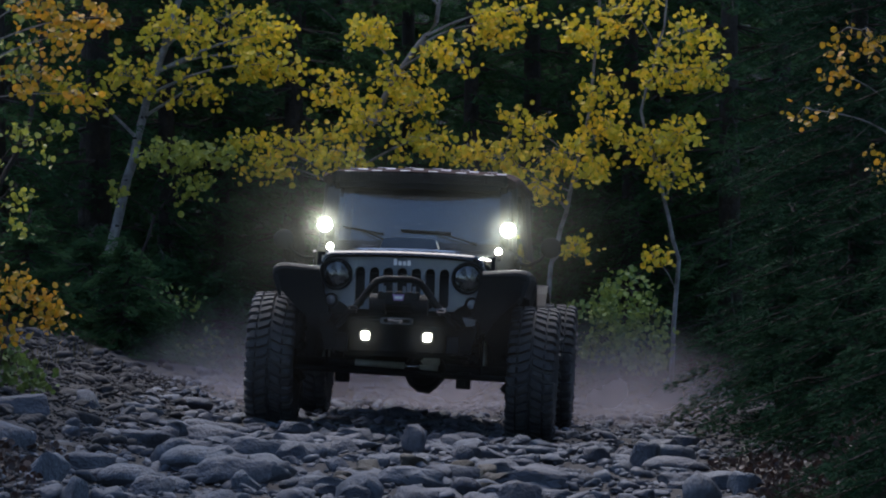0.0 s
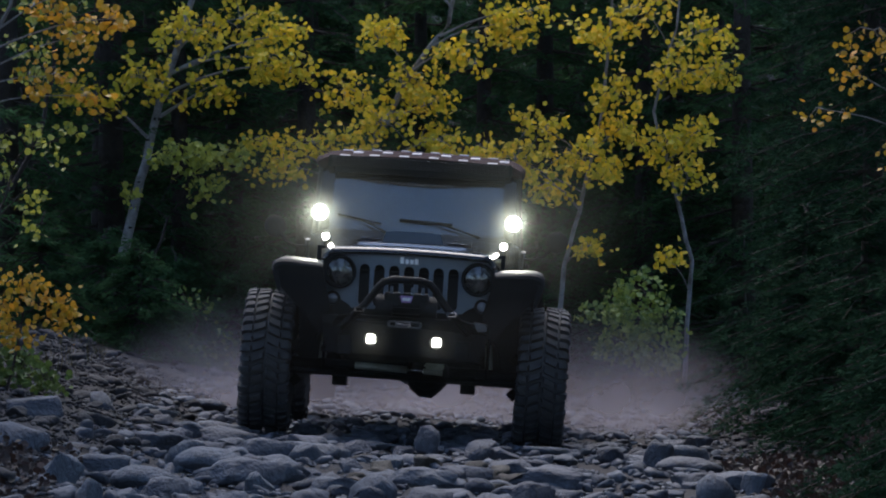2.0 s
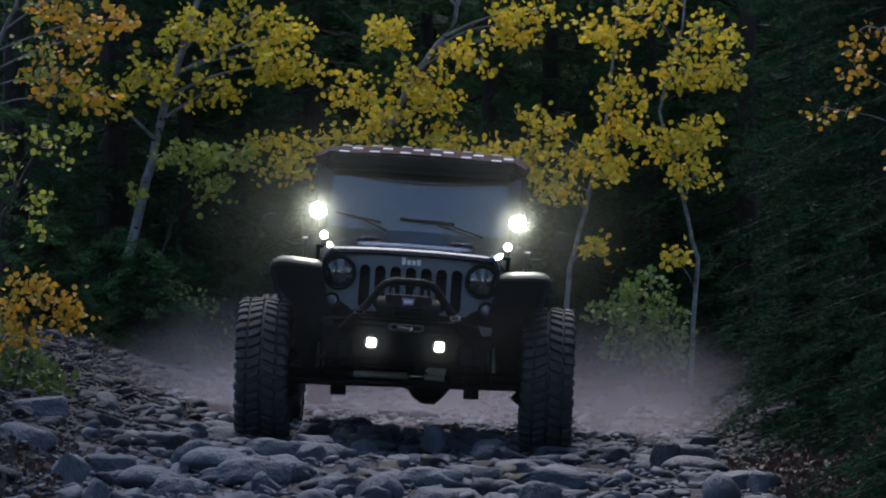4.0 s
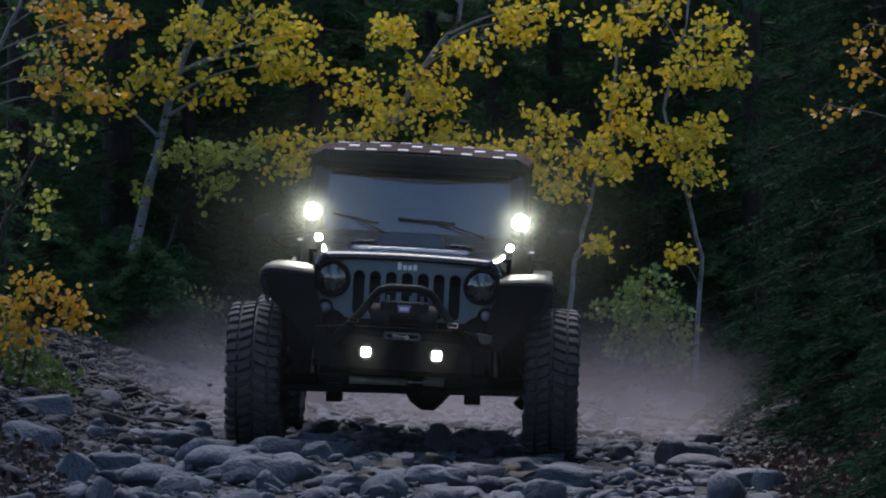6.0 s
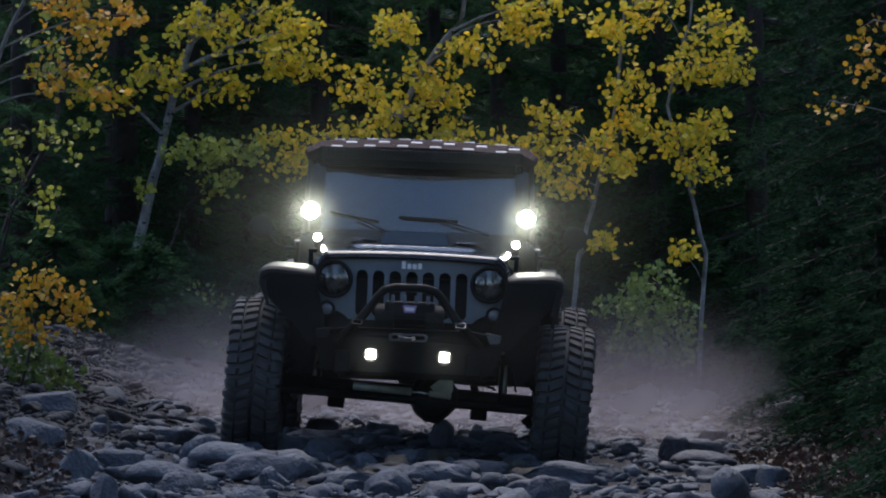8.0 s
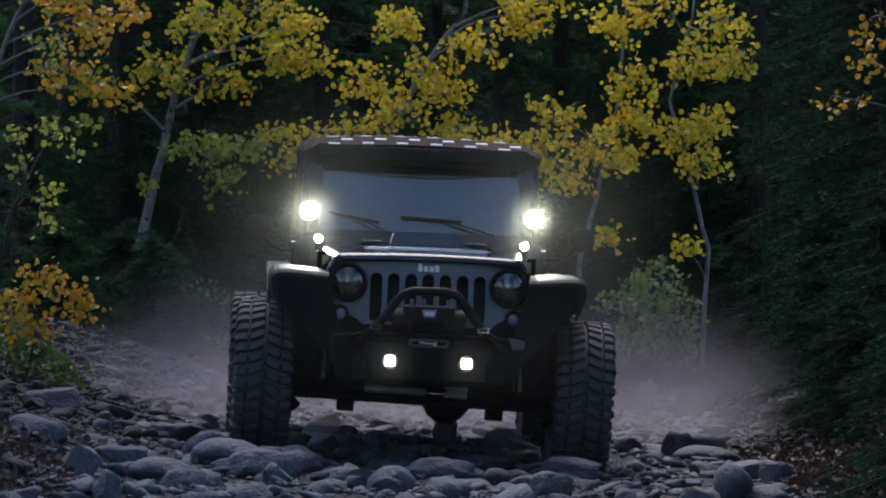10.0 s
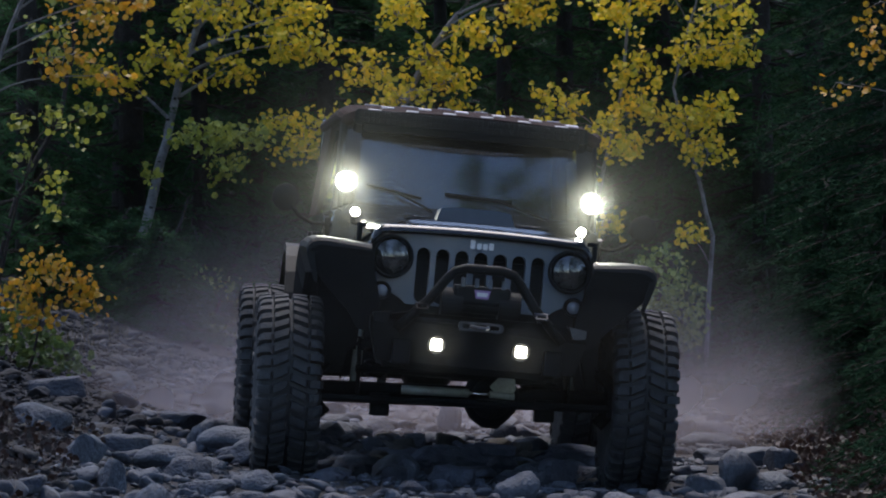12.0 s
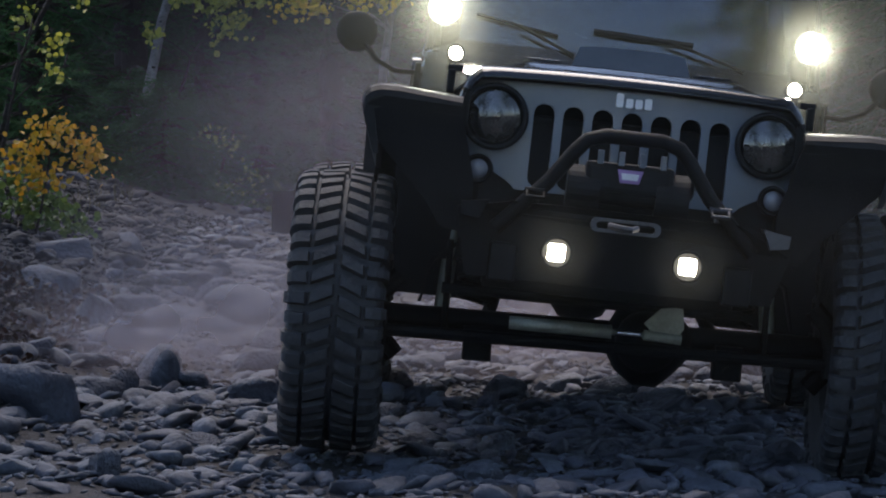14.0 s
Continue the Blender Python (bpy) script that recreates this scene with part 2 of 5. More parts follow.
# Stones that stand out: x, y, width, height
for k, (x, y, w, h) in enumerate([
        (1.43, 27.6, 0.28, 0.24), (1.44, 22.5, 0.34, 0.23), (1.29, 20.2, 0.43, 0.23), (-0.20, 27.4, 0.26, 0.20), (0.16, 27.2, 0.34, 0.16),
        (-1.02, 26.6, 0.5, 0.20), (0.55, 24.2, 0.75, 0.16), (-1.86, 16.2, 0.50, 0.27), (-1.5, 18.2, 0.34, 0.22),
        (-2.75, 25.4, 0.5, 0.15), (-2.53, 28.0, 0.3, 0.15), (-2.5, 22.5, 0.4, 0.15), (-1.62, 24.0, 0.36, 0.20),
        (-0.5, 22.6, 0.34, 0.17), (-0.15, 22.2, 0.30, 0.16), (0.42, 22.4, 0.30, 0.15), (0.1, 17.8, 0.30, 0.12),
        (-2.1, 20.8, 0.30, 0.24), (-1.9, 20.2, 0.25, 0.18), (-1.36, 13.7, 0.16, 0.12), (-1.62, 17.4, 0.2, 0.15)]):
    label = ("large pale grey boulder beside the trail" if w > 0.4 else "upright rounded grey stone on the trail" if h > 0.22
             else "flat grey slab bedded in the trail" if h < 0.17 else "rounded grey stone bedded in the rocky trail")
    place_rock(x, y, w, h, k, k * 1.7, label)

brown_meshes = []
for me in rock_meshes[:6]:
    dup = me.copy()
    dup.materials.clear()
    dup.materials.append(STONE_BROWN)
    brown_meshes.append(dup)
for k in range(16):
    w = rock_rng.uniform(0.16, 0.32)
    ob = place_rock(rock_rng.uniform(-0.75, 0.55), rock_rng.uniform(23.5, 26.3), w, w * rock_rng.uniform(0.3, 0.45), k, rock_rng.uniform(0, 6), "damp brown stone turned over between the ruts")
    ob.data = brown_meshes[k % 6]

# broad slabs across the way
for k in range(55):
    w = rock_rng.uniform(0.26, 0.55)
    x = rock_rng.uniform(-2.0, 1.9)
    place_rock(x, rock_rng.uniform(22.0, 29.5), w, rock_rng.uniform(0.11, 0.19) * (0.65 if abs(x) < 0.9 else 1), k + 3, rock_rng.uniform(-0.5, 0.5),
               "broad worn grey stone bedded in the trail")

for k in range(200):
    y = 14.2 + 17.5 * rock_rng.random() ** 0.9
    x = rock_rng.uniform(-2.3, 1.85)
    w = rock_rng.uniform(0.14, 0.34)
    in_track = -1.75 < x < -0.2 or 0.25 < x < 1.75
    place_rock(x, y, w, w * (rock_rng.uniform(0.25, 0.38) if in_track else rock_rng.uniform(0.3, 0.5)), k, rock_rng.uniform(0, 6.28))


def scatter(name, shapes, count, size, box_of, rng, label, category, material=STONE, sink=0.12, squash=1.0):
    verts, faces = [], []
    for _ in range(count):
        x, y = rng.uniform(*box_of[0]), rng.uniform(*box_of[1])
        s = size[0] + (size[1] - size[0]) * rng.random() ** 2
        vs, fs = rng.choice(shapes)
        m = Matrix.Translation((x, y, ground_z(x, y) + s * sink)) @ Euler((rng.uniform(-0.4, 0.4), rng.uniform(-0.4, 0.4), rng.uniform(0, 6.28))).to_matrix().to_4x4() \
            @ Matrix.Diagonal((s * rng.uniform(0.8, 1.3), s * rng.uniform(0.7, 1.1), s * rng.uniform(0.5, 0.9) * squash, 1))
        base = len(verts)
        verts.extend((m @ v)[:] for v in vs)
        faces.extend([base + i for i in f] for f in fs)
    return tagged(mesh_part(name, verts, faces, material, smooth=True), label, category, kind="stuff")


scatter("cobbles", COBBLE, 3600, (0.05, 0.2), ((-2.4, 2.0), (13.4, 40)), rock_rng, "loose grey cobbles covering the trail", "cobbles")
scatter("bank_cobbles", COBBLE, 850, (0.06, 0.22), ((-5.0, -2.0), (14, 40)), rock_rng, "dirty angular stones on the trail bank", "stones", STONE_BANK)
scatter("verge_stones", COBBLE, 420, (0.05, 0.2), ((1.8, 4.2), (14, 40)), rock_rng, "dirty stones along the trail verge", "stones", STONE_BANK)
scatter("verge_gravel", PEBBLE, 9000, (0.03, 0.09), ((1.8, 4.2), (14, 36)), rock_rng, "dark gravel on the trail verge", "gravel", STONE_BANK, sink=0.25)
scatter("bank_gravel", PEBBLE, 15000, (0.02, 0.075), ((-4.4, -2.0), (14, 36)), rock_rng, "dark gravel on the trail bank", "gravel", STONE_BANK, sink=0.25)
scatter("pebbles", PEBBLE, 10000, (0.025, 0.08), ((-2.4, 2.2), (13.4, 36)), rock_rng, "small grey pebbles between the stones", "pebbles", sink=0.2)
scatter("gravel", PEBBLE, 9000, (0.02, 0.075), ((-2.2, 2.2), (13.2, 20)), rock_rng, "loose grey gravel on the trail", "gravel", sink=0.15, squash=0.75)
scatter("flat_stones", COBBLE, 520, (0.1, 0.3), ((-2.2, 2.2), (13.2, 21)), rock_rng, "flat grey stones bedded in the gravel", "stones", sink=0.06, squash=0.55)


# ---- off-road car ----
SPOT = 0.525          # tyre radius
TRACK = (1.002, 1.035)   # half the distance between the wheels: front, rear
WHEELBASE = 2.95


def wheel(parent, side):
    """Beadlock rim with a knobbly tyre; side is +1 or -1, the way that its outer face looks."""
    bm = fresh()
    s = side
    lathe(bm, [(-0.13 * s, 0.20), (-0.13 * s, 0.235), (-0.10 * s, 0.215), (0.05 * s, 0.215), (0.11 * s, 0.235), (0.135 * s, 0.25), (0.135 * s, 0.205),
               (0.10 * s, 0.19), (0.07 * s, 0.10), (0.09 * s, 0.07), (0.09 * s, 0.03)], sides=36)
    for k in range(16):
        a = 2 * math.pi * k / 16
        tube(bm, [(0.13 * s, 0.228 * math.cos(a), 0.228 * math.sin(a)), (0.145 * s, 0.228 * math.cos(a), 0.228 * math.sin(a))], 0.009, 6)
    for k in range(8):
        a = 2 * math.pi * (k + 0.5) / 8
        box(bm, (0.085 * s, 0.15 * math.cos(a), 0.15 * math.sin(a)), (0.03, 0.05, 0.11), (math.degrees(a) - 90, 0, 0), 0.006)
    rim = part("wheel", bm, STEEL, parent, "black beadlock wheel")
    bm_tyre = fresh()
    # the tyre as one moulded skin: (x, r) on the carcass, (x, r) on a block, column: 0 groove, 1 shoulder, 2 middle
    half = [(0.125, 0.225, 0, 0, 0), (0.155, 0.26, 0, 0, 0), (0.176, 0.33, 0, 0, 0), (0.178, 0.40, 0, 0, 0), (0.176, 0.425, 0, 0, 0),
            (0.175, 0.43, 0.187, 0.434, 1), (0.172, 0.45, 0.190, 0.460, 1), (0.162, 0.474, 0.184, 0.496, 1), (0.15, 0.484, 0.170, 0.513, 1),
            (0.13, 0.488, 0.140, 0.521, 1), (0.112, 0.490, 0.112, 0.523, 1), (0.107, 0.490, 0, 0, 0), (0.098, 0.491, 0, 0, 0),
            (0.093, 0.491, 0.092, 0.523, 2), (0.05, 0.492, 0.05, 0.525, 2), (0.014, 0.492, 0.014, 0.525, 2), (0.007, 0.492, 0, 0, 0)]
    across = half + [(-x, r, -x2, r2, c) for x, r, x2, r2, c in half[::-1]]
    n = 42
    step = 2 * math.pi / n
    beats = [(0.0, False), (0.07, True), (0.33, True), (0.60, True), (0.67, False), (0.84, False)]
    rings = []
    for k in range(n):
        for beat, proud in beats:
            ring = []
            for x, r, x2, r2, column in across:
                shift = 0.0 if x > 0 else 0.5
                if column != 1 and abs(x) < 0.1:
                    shift += 0.55 * (0.1 - abs(x)) / 0.1
                if column and proud:
                    x, r = x2, r2
                    if column == 1 and k % 2 and abs(x) > 0.165:
                        x *= 0.965
                a = (k + beat + shift) * step
                ring.append(bm_tyre.verts.new((x, r * math.sin(a), r * math.cos(a))))
            rings.append(ring)
    for one, two in zip(rings, rings[1:] + rings[:1]):
        for i in range(len(across) - 1):
            bm_tyre.faces.new((one[i], one[i + 1], two[i + 1], two[i]))
        bm_tyre.faces.new((one[-1], one[0], two[0], two[-1]))
    bmesh.ops.recalc_face_normals(bm_tyre, faces=bm_tyre.faces)
    part("tyre", bm_tyre, RUBBER, rim, "dusty knobbly mud tyre")
    return rim


DULL = mat("dull_dark_metal", (0.09, 0.09, 0.10), 0.4, 0.8, vary=0.4, scale=15)


def build_grille(car):
    """The face: a panel with seven real slots, cut as vertical strips round the openings."""
    y = -0.50
    top, bottom, half = 1.365, 0.94, 0.655

    def edge_top(x):
        a = abs(x) / half
        return top - 0.012 * a * a - 0.13 * max(0, (a - 0.82) / 0.18) ** 2

    bm = fresh()
    pitch, hw = 0.107, 0.038
    z0, z1 = 0.955, 1.262
    face = lambda a, b, c: Vector((a, y + c + 0.05 * (a / half) ** 2, b))
    # bands between the slots
    edges = [k * pitch for k in range(-3, 4)]
    bounds = [(-0.40, edges[0] - hw)] + [(a + hw, b - hw) for a, b in zip(edges, edges[1:])] + [(edges[-1] + hw, 0.40)]
    for a, b in bounds:
        plate(bm, [(a, z0), (b, z0), (b, z1), (a, z1)], 0.06, face)
    # above and below the slots, with round ends
    for e in edges:
        for zc, sgn in ((z1, 1), (z0, -1)):
            arc = [(e + hw * math.cos(radians(k * 18)), zc - sgn * hw + sgn * hw * math.sin(radians(k * 18)) * 1.0) for k in range(11)]
            for p, q in zip(arc, arc[1:]):
                plate(bm, [(p[0], p[1]), (q[0], q[1]), (q[0], zc + sgn * 0.002), (p[0], zc + sgn * 0.002)], 0.06, face)
    steps = [-0.40 + 0.04 * k for k in range(21)]
    for a, b in zip(steps, steps[1:]):
        plate(bm, [(a, z1), (b, z1), (b, edge_top(b)), (a, edge_top(a))], 0.06, face)
        plate(bm, [(a, bottom), (b, bottom), (b, z0), (a, z0)], 0.06, face)
    # cheeks round the headlights
    for s in (-1, 1):
        cheek = [0.40 + 0.255 * k / 12 for k in range(13)]
        for a, b in zip(cheek, cheek[1:]):
            lowa, lowb = bottom + 0.12 * ((a - 0.4) / 0.255) ** 0.7, bottom + 0.12 * ((b - 0.4) / 0.255) ** 0.7
            plate(bm, [(s * a, lowa), (s * b, lowb), (s * b, edge_top(b)), (s * a, edge_top(a))], 0.06, face)
    part("grille", bm, GRILLE, car, "grey-blue seven-slot grille panel")
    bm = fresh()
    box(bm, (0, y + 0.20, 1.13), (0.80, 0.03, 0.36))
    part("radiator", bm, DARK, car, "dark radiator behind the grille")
    bm = fresh()
    plate(bm, rounded(-0.62, 0.62, 0.80, 1.075, 0.05), 0.03, lambda a, b, c: Vector((a, y + 0.066 + c + 0.05 * (a / half) ** 2, b)))
    part("lower_panel", bm, PLASTIC, car, "black panel under the grille")
    # plain mark over the slots
    bm = fresh()
    for k, (dx, h) in enumerate(((-0.054, 0.050), (-0.018, 0.034), (0.016, 0.034), (0.050, 0.040))):
        plate(bm, rounded(dx - 0.013, dx + 0.013, 1.278, 1.278 + h, 0.006, 3), 0.006, lambda a, b, c: Vector((a, y - 0.016 + c * 3, b)))
    part("badge", bm, WHITE, car, "small white badge on the grille")
    for s in (-1, 1):
        bm = fresh()
        at = (s * 0.50, y - 0.012, 1.196)
        lathe(bm, [(0.06, 0.075), (0.06, 0.120), (-0.005, 0.123), (-0.018, 0.116), (-0.018, 0.107), (0.0, 0.103), (0.03, 0.1)], "y", 40, at)
        lamp = part("headlight", bm, PLASTIC, car, "round smoked headlight with a black ring", True)
        bm = fresh()
        lathe(bm, [(0.02, 0.103), (-0.002, 0.103), (-0.014, 0.09), (-0.025, 0.066), (-0.032, 0.04), (-0.035, 0.02), (-0.036, 0.001)], "y", 36, at)
        part("lens", bm, LENS, lamp, "smoked glass lens", True)
        bm = fresh()
        at = (s * 0.54, y + 0.015, 1.0)
        lathe(bm, [(0.05, 0.03), (0.05, 0.056), (-0.014, 0.056), (-0.022, 0.049), (-0.018, 0.042), (-0.004, 0.038)], "y", 28, at)
        sig = part("turn_signal", bm, PLASTIC, car, "round turn signal", True)
        bm = fresh()
        lathe(bm, [(0.0, 0.040), (-0.016, 0.036), (-0.026, 0.025), (-0.030, 0.01), (-0.030, 0.001)], "y", 24, at)
        part("lens", bm, mat_clear, sig, "clear grey lens", True)


LED_OFF = mat("unlit_led", (0.022, 0.018, 0.014), 0.45, vary=0.3, scale=60, spec=0.3)
mat_clear = mat("clear_grey_lens", (0.22, 0.22, 0.25), 0.1, vary=0.2, scale=40, coat=1.0)


def build_hood(car):
    # a bowed skin from the grille to the cowl
    nx, ny = 32, 40
    verts, faces = [], []
    for layer in (0, 1):
        for j in range(ny + 1):
            v = j / ny
            y = -0.53 + 1.33 * v
            half = 0.645 + 0.09 * v
            for i in range(nx + 1):
                u = 2 * i / nx - 1
                a = abs(u)
                z = 1.388 + 0.045 * v - 0.02 * u * u - 0.14 * max(0, (a - 0.86) / 0.14) ** 2 - (0.03 * max(0, 1 - v / 0.04) ** 2)
                # raised middle
                k = smooth_step(0.66, 0.60, a) * smooth_step(0.30, 0.335, v)
                z += 0.022 * k
                verts.append((u * half, y, z - 0.02 * layer))
    w, base = nx + 1, (nx + 1) * (ny + 1)
    for j in range(ny):
        for i in range(nx):
            q = (j * w + i, j * w + i + 1, (j + 1) * w + i + 1, (j + 1) * w + i)
            faces.append(q)
            faces.append(tuple(base + k for k in q[::-1]))
    rim = [i for i in range(w)] + [j * w + nx for j in range(1, ny + 1)] + [ny * w + i for i in range(nx - 1, -1, -1)] + [j * w for j in range(ny - 1, 0, -1)]
    for a, b in zip(rim, rim[1:] + rim[:1]):
        faces.append((b, a, base + a, base + b))
    hood = mesh_part("hood", verts, faces, PAINT, car, "glossy black bonnet", True)
    bm = fresh()
    plate(bm, [(-0.225, 1.43), (0.225, 1.43), (0.20, 1.503), (0.12, 1.512), (-0.12, 1.512), (-0.20, 1.503)], 0.42, lambda a, b, c: Vector((a * (1 - 0.1 * c), 0.12 + c - (b - 1.43) * -0.25, b - 0.02 * c)))
    scoop = part("hood_scoop", bm, SCOOP, hood, "raised bonnet scoop")
    for s in (-1, 1):
        bm = fresh()
        for k in range(5):
            box(bm, (s * 0.33, 0.26 + 0.05 * k, 1.444 + 0.0017 * k), (0.13, 0.03, 0.008), (8, 0, 0), 0.002)
        part("hood_louvre", bm, PAINT, hood)
        bm = fresh()
        box(bm, (s * 0.672, -0.12, 1.315), (0.03, 0.05, 0.09), bevel=0.008)
        box(bm, (s * 0.66, -0.12, 1.365), (0.06, 0.03, 0.025), bevel=0.006)
        part("hood_latch", bm, PLASTIC, hood, "black rubber bonnet latch")
        bm = fresh()
        lathe(bm, [(0, 0.012), (-0.02, 0.012), (-0.02, 0.004)], "y", 12, (s * 0.40, 0.05, 1.425))
        part("bump_stop", bm, PAINT, hood)


def build_fenders(car):
    for s in (-1, 1):
        bm = fresh()
        # flat top with a turned-down outer lip and an angled nose
        section = [(0.62, 1.255), (0.86, 1.274), (0.925, 1.272), (0.958, 1.260), (0.978, 1.238), (0.984, 1.205), (0.932, 1.065), (0.912, 1.065), (0.945, 1.225), (0.88, 1.245), (0.62, 1.23)]
        stations = [(-0.63, -0.05, 0.97), (-0.622, -0.026, 0.985), (-0.60, -0.010, 0.995), (-0.56, -0.002, 1.0), (0.0, 0.008, 1.0), (0.48, 0.0, 1.0), (0.66, -0.10, 1.0), (0.80, -0.34, 0.99)]
        rings = []
        for y, dz, k in stations:
            rings.append([bm.verts.new((s * (0.62 + (x - 0.62) * k), y, z + dz)) for x, z in section])
        for a, b in zip(rings, rings[1:]):
            for i in range(len(section)):
                j = (i + 1) % len(section)
                bm.faces.new((a[i], a[j], b[j], b[i]))
        bm.faces.new(rings[0])
        bm.faces.new(rings[-1][::-1])
        bmesh.ops.recalc_face_normals(bm, faces=bm.faces)
        fender = part("fender", bm, PLASTIC, car, "matt black flat fender")
        bm = fresh()
        plate(bm, [(s * 0.62, 1.215), (s * 0.90, 1.225), (s * 0.958, 1.195), (s * 0.91, 1.06), (s * 0.82, 0.97), (s * 0.71, 0.86), (s * 0.66, 0.78), (s * 0.55, 0.76), (s * 0.55, 0.95)], 0.03, lambda a, b, c: Vector((a, -0.636 + c + 0.15 * max(0, 1.225 - b), b)))
        part("front_flap", bm, STEEL, fender, "black inner wing front")
        bm = fresh()
        box(bm, (s * 0.61, 0.12, 1.08), (0.03, 1.3, 0.42), bevel=0.006)
        part("inner_wing", bm, PLASTIC, car)
        # dark plate added behind the wheel to stand in for the arch's shade
        bm = fresh()
        box(bm, (s * 0.63, 0.60, 0.86), (0.44, 0.04, 0.74), bevel=0.008)
        part("arch_shade_plate", bm, DARK, car)
        # rear fender
        bm = fresh()
        arc = [(2.95 + 0.70 * math.cos(radians(a)), 0.62 + 0.62 * math.sin(radians(a))) for a in range(0, 181, 15)]
        inner = [(2.95 + 0.64 * math.cos(radians(a)), 0.62 + 0.57 * math.sin(radians(a))) for a in range(180, -1, -15)]
        plate(bm, arc + inner, 0.24, lambda a, b, c: Vector((s * (0.74 + c), a, b)))
        part("rear_fender", bm, PLASTIC, car, "matt black rear fender")


def build_body(car):
    bm = fresh()
    box(bm, (0, 2.25, 1.08), (1.60, 2.95, 0.70), bevel=0.05)
    part("body_tub", bm, PAINT, car, "black painted body tub")
    bm = fresh()
    box(bm, (0, 0.15, 1.02), (1.12, 1.15, 0.40), bevel=0.03)
    part("engine_bay", bm, DARK, car)
    for s in (-1, 1):
        bm = fresh()
        box(bm, (s * 0.42, 1.5, 0.68), (0.10, 4.6, 0.14), bevel=0.01)
        part("chassis_rail", bm, STEEL, car, "black chassis rail")
    for s in (-1, 1):
        for y0, y1 in ((0.98, 1.80), (1.86, 2.55)):
            bm = fresh()
            plate(bm, rounded(y0, y1, 0.80, 1.42, 0.06), 0.035, lambda a, b, c: Vector((s * (0.803 + c), a, b)))
            door = part("door", bm, PAINT, car, "black painted door")
            bm = fresh()
            box(bm, (s * 0.85, y1 - 0.13, 1.30), (0.03, 0.14, 0.035), bevel=0.008)
            part("door_handle", bm, PLASTIC, door)
            bm = fresh()
            plate(bm, [(y0 + 0.03, 1.44), (y1 - 0.03, 1.44), (y1 - 0.03, 1.90), (y0 + 0.14, 1.90)], 0.006, lambda a, b, c: Vector((s * (0.80 - 0.14 * (b - 1.42) + c), a, b)))
            part("door_window", bm, SHIELD, door, "dark side window")
        bm = fresh()
        tube(bm, [(s * 0.60, 0.92, 0.72), (s * 0.86, 1.05, 0.66), (s * 0.86, 2.2, 0.66), (s * 0.60, 2.33, 0.72)], 0.035, 10)
        part("rock_slider", bm, STEEL, car, "black tubular rock slider")
    # plain dark block added to fill the underside's darkness and close bright gaps
    bm = fresh()
    box(bm, (0, 0.75, 0.64), (0.95, 1.5, 0.22), bevel=0.04)
    part("underbody_shade_block", bm, DARK, car)
    # cowl
    bm = fresh()
    box(bm, (0, 0.86, 1.40), (1.58, 0.16, 0.10), bevel=0.03)
    part("cowl", bm, PAINT, car, "black cowl under the windscreen")
    # windscreen frame, leaning back
    lean = lambda a, b, c: Vector((a, 0.86 + 0.42 * (b - 1.44) + c, b))
    bm = fresh()
    for s in (-1, 1):
        plate(bm, [(s * 0.76, 1.44), (s * 0.665, 1.44), (s * 0.640, 1.98), (s * 0.735, 1.98)], 0.05, lean)
    plate(bm, [(-0.665, 1.44), (0.665, 1.44), (0.663, 1.505), (-0.663, 1.505)], 0.05, lean)
    plate(bm, [(-0.642, 1.93), (0.642, 1.93), (0.640, 1.98), (-0.640, 1.98)], 0.05, lean)
    frame_ob = part("windscreen_frame", bm, PAINT, car, "black windscreen frame")
    bm = fresh()
    plate(bm, [(-0.663, 1.505), (0.663, 1.505), (0.642, 1.93), (-0.642, 1.93)], 0.006, lambda a, b, c: lean(a, b, c + 0.02))
    part("windscreen", bm, SHIELD, frame_ob, "windscreen reflecting a dull blue sky")
    def on_glass(x, z, off):
        return Vector((x, 0.88 + 0.42 * (z - 1.44) - off, z))
    for pivot, elbow, one, two, thick in (((-0.20, 1.49), (-0.42, 1.582), (-0.60, 1.615), (-0.27, 1.562), 0.007), ((0.48, 1.50), (0.16, 1.59), (-0.13, 1.598), (0.27, 1.583), 0.012)):
        bm = fresh()
        tube(bm, [on_glass(*pivot, 0.03), on_glass(*elbow, 0.04)], 0.007, 6)
        part("wiper", bm, DARK, frame_ob, "thin black wiper arm")
        bm = fresh()
        tube(bm, [on_glass(*one, 0.012), on_glass(0.5 * (one[0] + two[0]), 0.5 * (one[1] + two[1]), 0.016), on_glass(*two, 0.012)], thick, 6)
        part("wiper_blade", bm, DARK, frame_ob)
    # roof
    bm = fresh()
    top_at = lambda a, b: 2.04 + 0.03 * (1 - (a / 0.75) ** 2) + 0.065 * smooth_step(0.9, 1.75, b) - 0.05 * smooth_step(2.6, 3.62, b) - 0.03 * max(0, (abs(a) - 0.69) / 0.085) ** 2
    na, nb, skins = 24, 26, []
    for low in (0.0, 0.05):
        skins.append([[bm.verts.new((-0.775 + 1.55 * i / na, 1.02 + 2.6 * j / nb, top_at(-0.775 + 1.55 * i / na, 1.02 + 2.6 * j / nb) - low)) for i in range(na + 1)] for j in range(nb + 1)])
    up, down = skins
    for j in range(nb):
        for i in range(na):
            bm.faces.new((up[j][i], up[j][i + 1], up[j + 1][i + 1], up[j + 1][i]))
            bm.faces.new((down[j][i], down[j + 1][i], down[j + 1][i + 1], down[j][i + 1]))
    for i in range(na):
        bm.faces.new((up[0][i + 1], up[0][i], down[0][i], down[0][i + 1]))
        bm.faces.new((up[nb][i], up[nb][i + 1], down[nb][i + 1], down[nb][i]))
